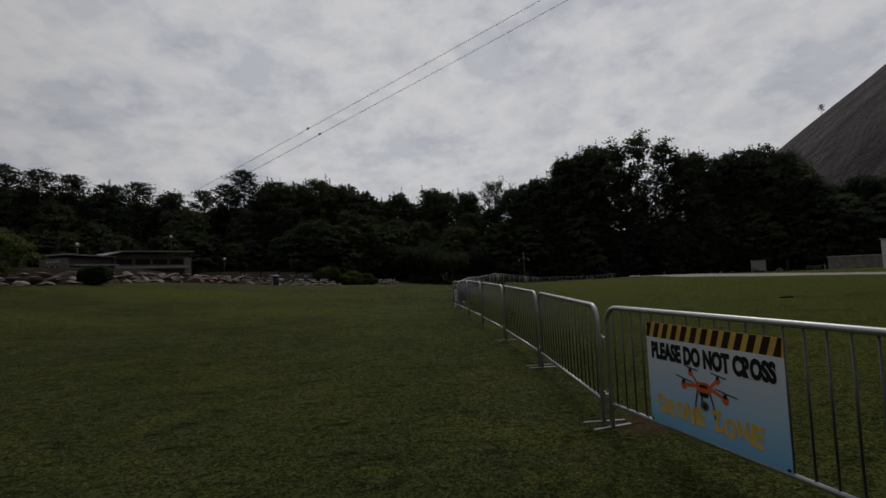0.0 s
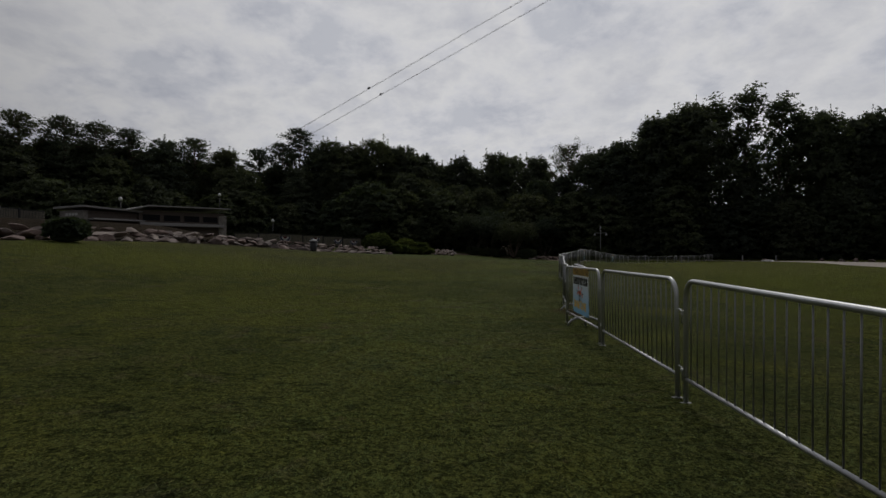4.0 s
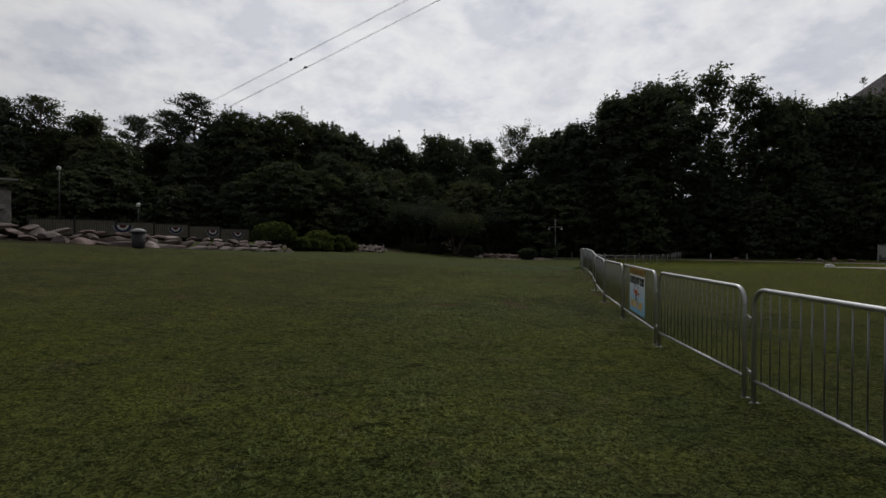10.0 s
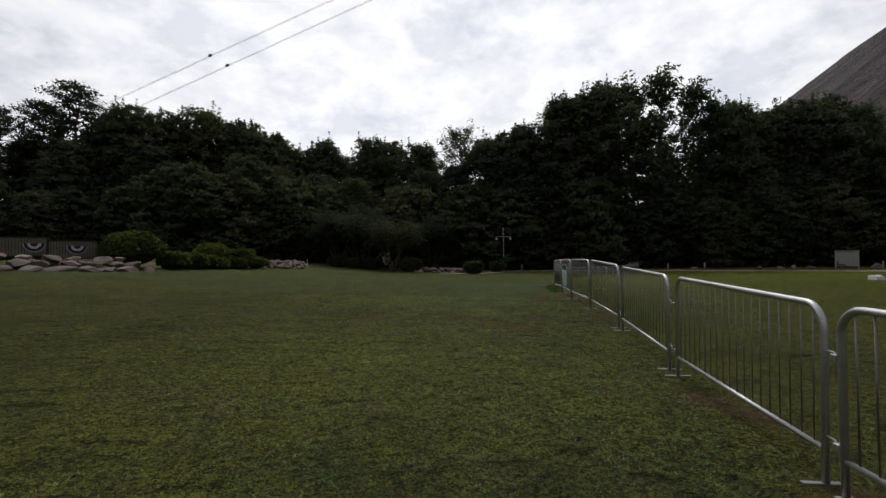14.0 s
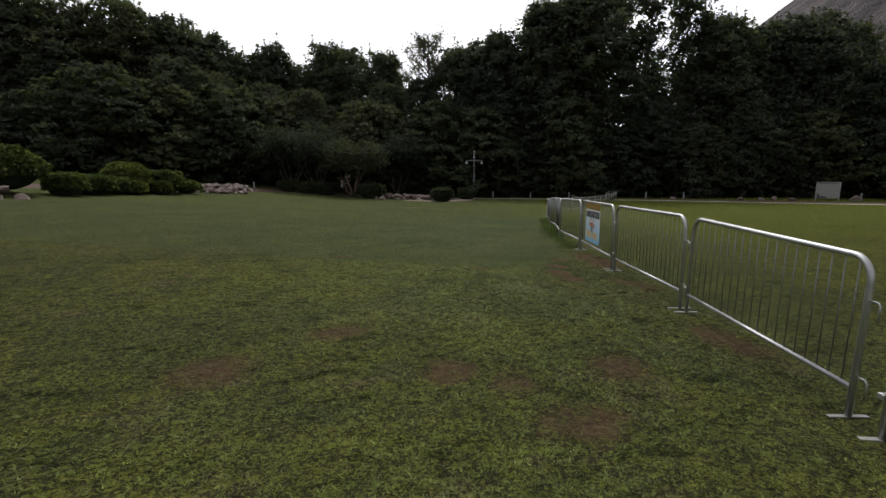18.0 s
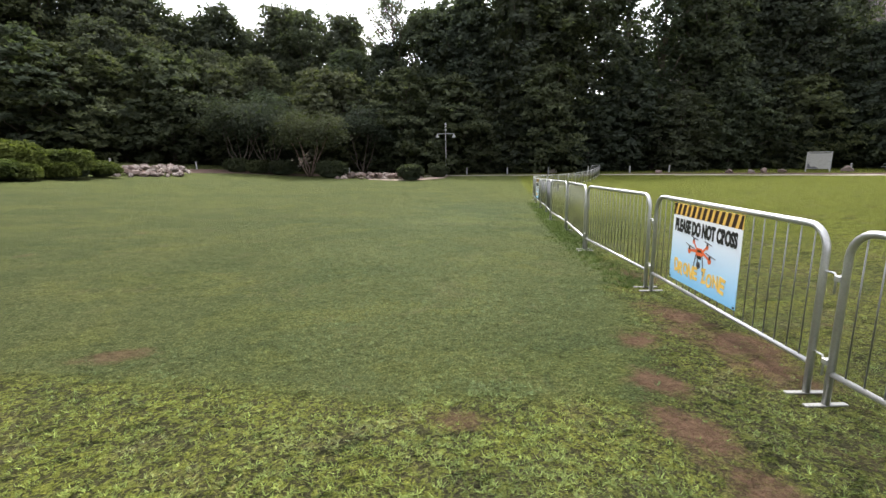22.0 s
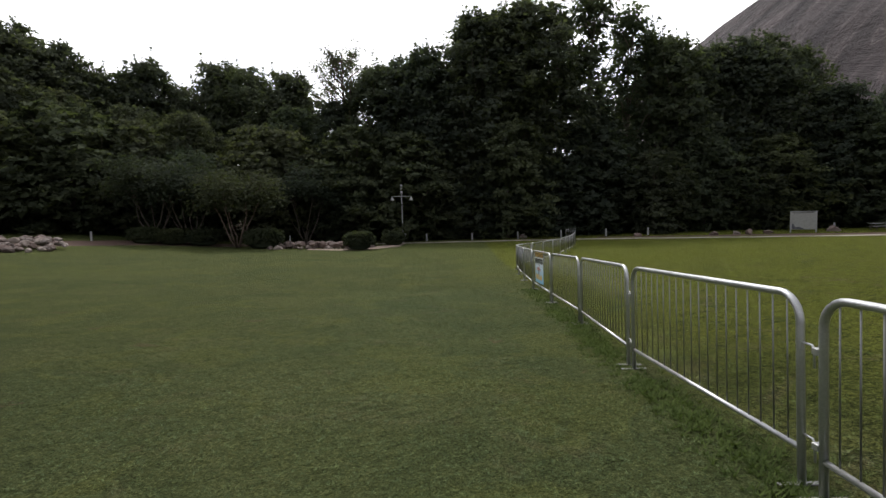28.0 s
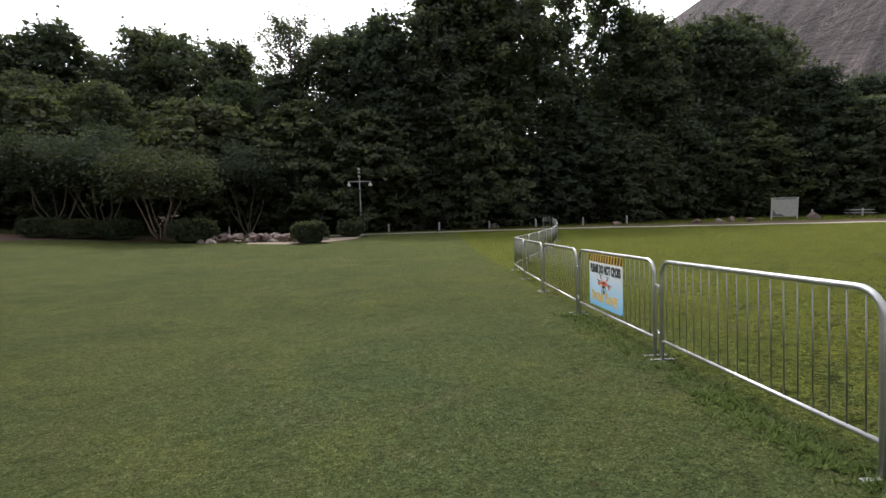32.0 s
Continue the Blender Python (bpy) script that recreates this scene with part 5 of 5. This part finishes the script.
# ---- pavilion, fence and bunting on the bank ----
def face(a, b):
    """A pose with x along the line from a to b and y away from the lawn."""
    return Matrix.Translation((a[0], a[1], 0)) @ Matrix.Rotation(math.atan2(b[1] - a[1], b[0] - a[0]), 4, "Z")


def boards(root, x0, x1, z0, z1, y):
    bd = finish(box(0, -0.02, 0, x1 - x0, 0.02, 0.19, 0.006), "board", SIDING)
    k = 0
    while z0 + 0.2 * (k + 1) <= z1 + 0.01:
        ob = part("board", bd, SIDING, root)
        ob.location = (x0, y, z0 + 0.2 * k)
        k += 1


def pavilion_main():
    root = thing("pavilion", "dark low pavilion with clerestory windows and sloping roof", "building", "", face((-26.4, 53.4), (-21.2, 59.6)))
    w, d, b, t = 8.1, 5.0, 1.7, 5.2
    part("wall", box(0, 0.1, b - 0.5, w, d, t - 0.1), SIDING, root)
    boards(root, 0.1, w - 0.75, b, 3.55, 0.08)
    part("fascia", box(-0.1, -0.55, 3.6, w - 0.3, 0.1, 3.92, 0.02), ROOFING, root, "grey shelf roof over the counter")
    for k in range(4):
        x = 0.25 + k * 1.85
        win = part("window", box(x, 0.05, 4.05, x + 1.6, 0.099, 4.75), SIDING, root)
        part("pane", box(x + 0.06, 0.03, 4.11, x + 1.54, 0.048, 4.69), GLASSDARK, win)
    part("stone_end", box(w - 0.7, -0.15, b - 0.5, w + 0.12, d + 0.1, 4.85, 0.03), STONEWALL, root, "grey stone end wall")
    part("roof", slab([(-1.0, 4.95), (0.6, 5.42), (w + 0.35, 5.55), (w + 0.35, 5.66), (0.6, 5.54), (-1.0, 5.07)], -0.7, d + 0.4), ROOFING, root)


def pavilion_low():
    root = thing("kiosk", "dark flat-roofed kiosk with a pale end beside the pavilion", "building", "", face((-28.6, 49.6), (-25.8, 55.2)))
    w, b = 4.5, 1.6
    part("wall", box(0, 0.1, b - 0.5, w, 3.8, 4.78), SIDING, root)
    boards(root, 0.35, w - 0.1, b, 3.7, 0.08)
    part("pale_end", box(-0.06, 0.0, b - 0.5, 0.25, 3.9, 4.8, 0.02), STONEWALL, root, "pale boarded end wall")
    part("awning", box(0.3, -0.7, 3.95, w + 0.2, 0.1, 4.1, 0.02), ROOFING, root)
    part("roof", slab([(-0.4, 5.03), (w + 0.1, 4.84), (w + 0.1, 4.98), (-0.4, 5.18)], -0.5, 4.2), ROOFING, root)
    for k in range(4):
        y, z = 1.0 + 0.5 * k, 4.36
        part("letter_bar", box(-0.085, y, z, -0.063, y + 0.36, z + 0.22), WHITE, root)


pavilion_main()
pavilion_low()


def fence_panel(root):
    for x in (0.0,):
        part("post", box(-0.05, -0.05, -0.2, 0.05, 0.05, 1.5, 0.01), BLACK, root)
    for z in (0.18, 1.32):
        part("rail", box(0.05, -0.02, z, 2.4, 0.02, z + 0.05), BLACK, root)
    pk = finish(box(-0.011, -0.011, 0.06, 0.011, 0.011, 1.42), "picket", BLACK)
    for k in range(17):
        part("picket", pk, BLACK, root).location.x = 0.14 + k * 0.136
    # added sheet: its tan stands in for the lit slope behind the pickets
    part("infill_board", box(0.06, 0.025, 0.24, 2.4, 0.045, 1.30), TAN, root, "tan sheet standing in for the lit slope behind")
    return root


panel = fence_panel(thing("fence_panel", "black metal picket fence panel with a tan sheet for the lit slope behind", "fence", "picket fence panels"))
spots = []
for a, b, n in (((-20.4, 60.2), (-8.0, 68.8), 6), ((-35.5, 33.0), (-34.0, 52.0), 8), ((-31.5, 22), (-35.5, 33.0), 5)):
    for k in range(n):
        s, e = Vector(a).lerp(Vector(b), k / n), Vector(a).lerp(Vector(b), (k + 1) / n)
        spots.append(Matrix.Translation((s.x, s.y, gz(s.x, s.y))) @ Matrix.Rotation(math.atan2(e.y - s.y, e.x - s.x), 4, "Z") @ Matrix.Diagonal(((e - s).length / 2.4, 1, 1, 1)))
panel.matrix_world = spots[0]
for m in spots[1:]:
    copy_thing(panel, Matrix.Identity(4)).matrix_basis = m


def bunting(root):
    def ring(r0, r1, name, mat, y):
        pts = [(r1 * math.cos(a), r1 * math.sin(a)) for a in (math.pi + math.pi * k / 14 for k in range(15))]
        pts += [(r0 * math.cos(a), r0 * math.sin(a)) for a in (2 * math.pi - math.pi * k / 14 for k in range(15))] if r0 else []
        part(name, slab(pts, y - 0.012, y), mat, root)
    ring(0.46, 0.70, "outer_band", NAVY, 0.0)
    ring(0.27, 0.46, "middle_band", WHITE, -0.004)
    ring(0.0, 0.27, "inner_band", RED, -0.008)
    part("outer_trim", slab([(0.74 * math.cos(a), 0.74 * math.sin(a)) for a in (math.pi + math.pi * k / 14 for k in range(15))] + [(0.70 * math.cos(a), 0.70 * math.sin(a)) for a in (2 * math.pi - math.pi * k / 14 for k in range(15))], -0.014, -0.002), WHITE, root)
    return root


fan = bunting(thing("bunting_fan", "red, white and blue half-round bunting hung on the fence", "bunting", "bunting fans"))
fans = []
for a, b, fr in (((-20.4, 60.2), (-8.0, 68.8), (0.36, 0.60, 0.79, 0.93)), ((-35.5, 33.0), (-34.0, 52.0), (0.365, 0.74))):
    for f in fr:
        p = Vector(a).lerp(Vector(b), f)
        ang = math.atan2(b[1] - a[1], b[0] - a[0])
        fans.append(Matrix.Translation((p.x + 0.08 * math.sin(ang), p.y - 0.08 * math.cos(ang), gz(p.x, p.y) + (1.12 if p.x > -25 else 1.45))) @ Matrix.Rotation(ang, 4, "Z") @ Matrix.Scale(0.85 if p.x > -25 else 1.45, 4))
kf = face((-28.6, 49.6), (-25.8, 55.2))
fans.append(kf @ Matrix.Translation((-0.09, 1.95, 4.05)) @ Matrix.Rotation(radians(-90), 4, "Z") @ Matrix.Scale(1.4, 4))
fan.matrix_world = fans[0]
for m in fans[1:]:
    copy_thing(fan, m)

# beyond the pathway
ribbon("mulch_strip", [(52, 86.5), (60, 78.5), (68, 70.5), (76, 63)], [2.5, 3.5, 4.0, 5.0], MULCH, "dark reddish mulch strip between the pathway and the woods", "bed", 0.02)
post = thing("marker_post", "dark square timber post with a cap beside the pathway", "post", "", Matrix.Translation((66.3, 64.9, gz(66.3, 64.9))))
part("shaft", box(-0.13, -0.13, -0.2, 0.13, 0.13, 2.0, 0.02), BLACK, post)
part("cap", box(-0.17, -0.17, 2.002, 0.17, 0.17, 2.1, 0.02), BLACK, post)


def picnic_table(root):
    for k in range(5):
        part("top_board", box(-1.1, -0.36 + 0.148 * k, 0.71, 1.1, -0.36 + 0.148 * k + 0.138, 0.755, 0.006), CONCRETE, root)
    for y in (-0.75, 0.61):
        part("bench_board", box(-1.1, y, 0.42, 1.1, y + 0.16, 0.455, 0.006), CONCRETE, root)
    for x in (-0.8, 0.75):
        part("cross_beam", box(x, -0.7, 0.36, x + 0.06, 0.72, 0.415), SIDING, root)
        for sgn in (-1, 1):
            part("leg", tube([(x + 0.03, sgn * 0.62, -0.05), (x + 0.03, sgn * 0.22, 0.70)], 0.045, 4), SIDING, root)
    return root


table = picnic_table(thing("picnic_table", "weathered pale picnic table beside the woods", "table", "picnic tables", Matrix.Translation((77.5, 70.9, gz(77.5, 70.9))) @ Matrix.Rotation(-0.75, 4, "Z")))
copy_thing(table, Matrix.Translation((78.0, 66.9, gz(78, 66.9))) @ Matrix.Rotation(-0.5, 4, "Z"))

clod = thing("earth_clod", "dark clod of turned earth and grass on the lawn", "clod", "", Matrix.Translation((13.8, 13.0, gz(13.8, 13.0))) @ Matrix.Scale(0.5, 4))
rngc = random.Random(3)
for k in range(5):
    bm = bmesh.new()
    bmesh.ops.create_icosphere(bm, subdivisions=2, radius=0.13)
    for v in bm.verts:
        v.co += v.co.normalized() * 0.05 * noise.noise(v.co * 14 + Vector((k, 0, 0)))
        v.co = Vector((v.co.x * 1.5 - 0.26 + 0.13 * k, v.co.y + rngc.uniform(-0.02, 0.02), v.co.z * (0.6 + 0.12 * (k % 3)) + 0.05))
    part("lump", bm, MULCH, clod)

# far side of the lawn, beside the path
for k, (x, y) in enumerate(((28.6, 46.6), (29.6, 47.3))):
    kerb = thing("edging_block", "white painted timber edging at the end of the sandy path", "edging", "edging blocks", Matrix.Translation((x, y, gz(x, y))) @ Matrix.Rotation(0.6 + 0.25 * k, 4, "Z"))
    part("timber", box(-0.6, -0.1, -0.02, 0.6, 0.1, 0.17, 0.02), LAMPWHITE, kerb)
    part("cap", box(-0.55, -0.08, 0.172, 0.55, 0.08, 0.19, 0.005), LAMPWHITE, kerb)
# solid wall put in place of a mesh fence and gate with blocks
wall_m = face((48.0, 35.8), (45.6, 39.8))
lw = thing("stone_wall", "solid low wall standing in for a fence and gate", "wall", "", wall_m @ Matrix.Translation((0, 0, gz(46, 38.6))))
part("body", box(0, 0, -0.2, 4.6, 0.5, 1.15, 0.03), STONEWALL, lw)
part("coping", box(-0.05, -0.05, 1.155, 4.65, 0.55, 1.25, 0.02), ROOFING, lw)
shed = thing("white_shed", "white panelled shed at the edge of the lawn", "shed", "", face((46.2, 30.2), (44.0, 33.4)) @ Matrix.Translation((0, 0, gz(44, 33))))
part("body", box(0, 0, -0.1, 3.9, 2.4, 2.35, 0.02), LAMPWHITE, shed)
part("roof", box(-0.1, -0.1, 2.355, 4.0, 2.5, 2.45, 0.02), ROOFING, shed)
for k in range(7):
    part("rib", box(0.3 + 0.53 * k, -0.03, 0.05, 0.36 + 0.53 * k, -0.002, 2.3), LAMPWHITE, shed)


# ---- grass beside the line walked ----
BLADES_EACH = 6
LINE = np.array([(0.4, -1.0), (1.2, 4.0), (1.6, 10.0), (2.0, 17.0), (2.8, 22.5), (5.6, 32.0), (8.2, 39.5), (11.5, 46.0), (15.4, 54.5), (19.5, 61.0)])


def along(rng, line, n):
    """Random points on a line, and the way to its right at each."""
    seg = np.diff(line, axis=0)
    ln = np.hypot(*seg.T)
    k = rng.choice(len(seg), n, p=ln / ln.sum())
    d = seg[k] / ln[k][:, None]
    return line[k] + seg[k] * rng.random(n)[:, None], np.stack([d[:, 1], -d[:, 0]], 1)


def blades(rng, name, centres, length, width, rise, each, material, label):
    """Rosettes of bent single leaves round the centres; length, width and rise are given for each centre."""
    p, length, width, rise = (np.repeat(v, each, 0) for v in (centres, length, width, rise))
    n = len(p)
    b = rng.random(n) * 2 * np.pi
    out = np.stack([np.cos(b), np.sin(b)], 1)
    p = p + out * (rng.random(n) * 0.3 * length)[:, None]
    size = 0.55 + 0.7 * rng.random(n)
    a = b + np.pi / 2 + rng.normal(0, 0.35, n)
    half_w = width * (0.7 + 0.6 * rng.random(n))
    base = np.stack([p[:, 0], p[:, 1], ground(p[:, 0], p[:, 1]) - 0.003], 1)
    across = np.stack([np.cos(a) * half_w, np.sin(a) * half_w, np.zeros(n)], 1)
    reach = length * size
    tip = base + np.stack([out[:, 0] * reach, out[:, 1] * reach, rise * (0.5 + rng.random(n))], 1)
    v = np.stack([base - across, base + across, tip], 1).reshape(-1, 3)
    ob = new(name, arrays(name, v, np.arange(3 * n).reshape(-1, 3), material))
    return tagged(ob, label, "grass", kind="stuff")


def grass(seed, count):
    rng = np.random.default_rng(seed)
    at, side = along(rng, LINE, count)
    off = np.clip(rng.normal(-0.2, 1.9, count), -8, 5)
    p = at + side * off[:, None]
    x, y = p.T
    sod = (0.48 * x + 0.877 * y > 44.62 + 0.25 * np.sin(3 * x)) & (-0.8386 * x + 0.4997 * y > 11.78) & (-0.778 * x + 0.628 * y > 18.75)
    coarse = (ease(28, 34, y) - 0.25) * 0.8
    clump = np.sin(x * 3.3 + 2 * np.sin(y * 1.7)) * np.sin(y * 2.9 + 1.7 * np.sin(x * 1.3))
    patch = np.sin(x * 9.1 + 2 * np.sin(y * 6.3)) * np.sin(y * 8.3 + 2 * np.sin(x * 5.1))
    keep = rng.random(count) < np.where(sod, 0.95, 0.72 + 0.20 * clump + 0.25 * patch)
    for wx, wy, rx, ry in WORN:
        keep &= (((x - wx) / rx) ** 2 + ((y - wy) / ry) ** 2 > 0.6 + 0.6 * rng.random(count)) | (rng.random(count) < 0.10)
    size = np.where(sod, 0.72, 0.82 + 0.34 * np.clip(coarse, 0, 1)) * (0.85 + 0.3 * rng.random(count))
    return blades(rng, "grass_blades", p[keep], (0.034 * size)[keep], (0.0030 * size)[keep], (0.016 * size)[keep], BLADES_EACH, BLADES, "short mown grass blades on the lawn")


def weeds(seed, count):
    """The uncut strip that the mower leaves under the barriers."""
    rng = np.random.default_rng(seed)
    at, side = along(rng, np.array(JOINTS_2[11:18]), count)
    off = rng.normal(-0.10, 0.13, count)
    p = at + side * off[:, None]
    keep = rng.random(count) < 0.35 + 0.75 * (np.sin(p[:, 0] * 2.1 + 1.3 * np.sin(p[:, 1] * 1.9)) > -0.25)
    for wx, wy, rx, ry in WORN[:5]:
        keep &= ((p[:, 0] - wx) / rx) ** 2 + ((p[:, 1] - wy) / ry) ** 2 > 0.7
    p = p[keep]
    n = len(p)
    return blades(rng, "uncut_weeds", p, np.full(n, 0.055), np.full(n, 0.0055), np.full(n, 0.04), 7, WEEDS, "uncut bright green weeds under the barriers")


grass(91, 250000)
weeds(92, 3600)
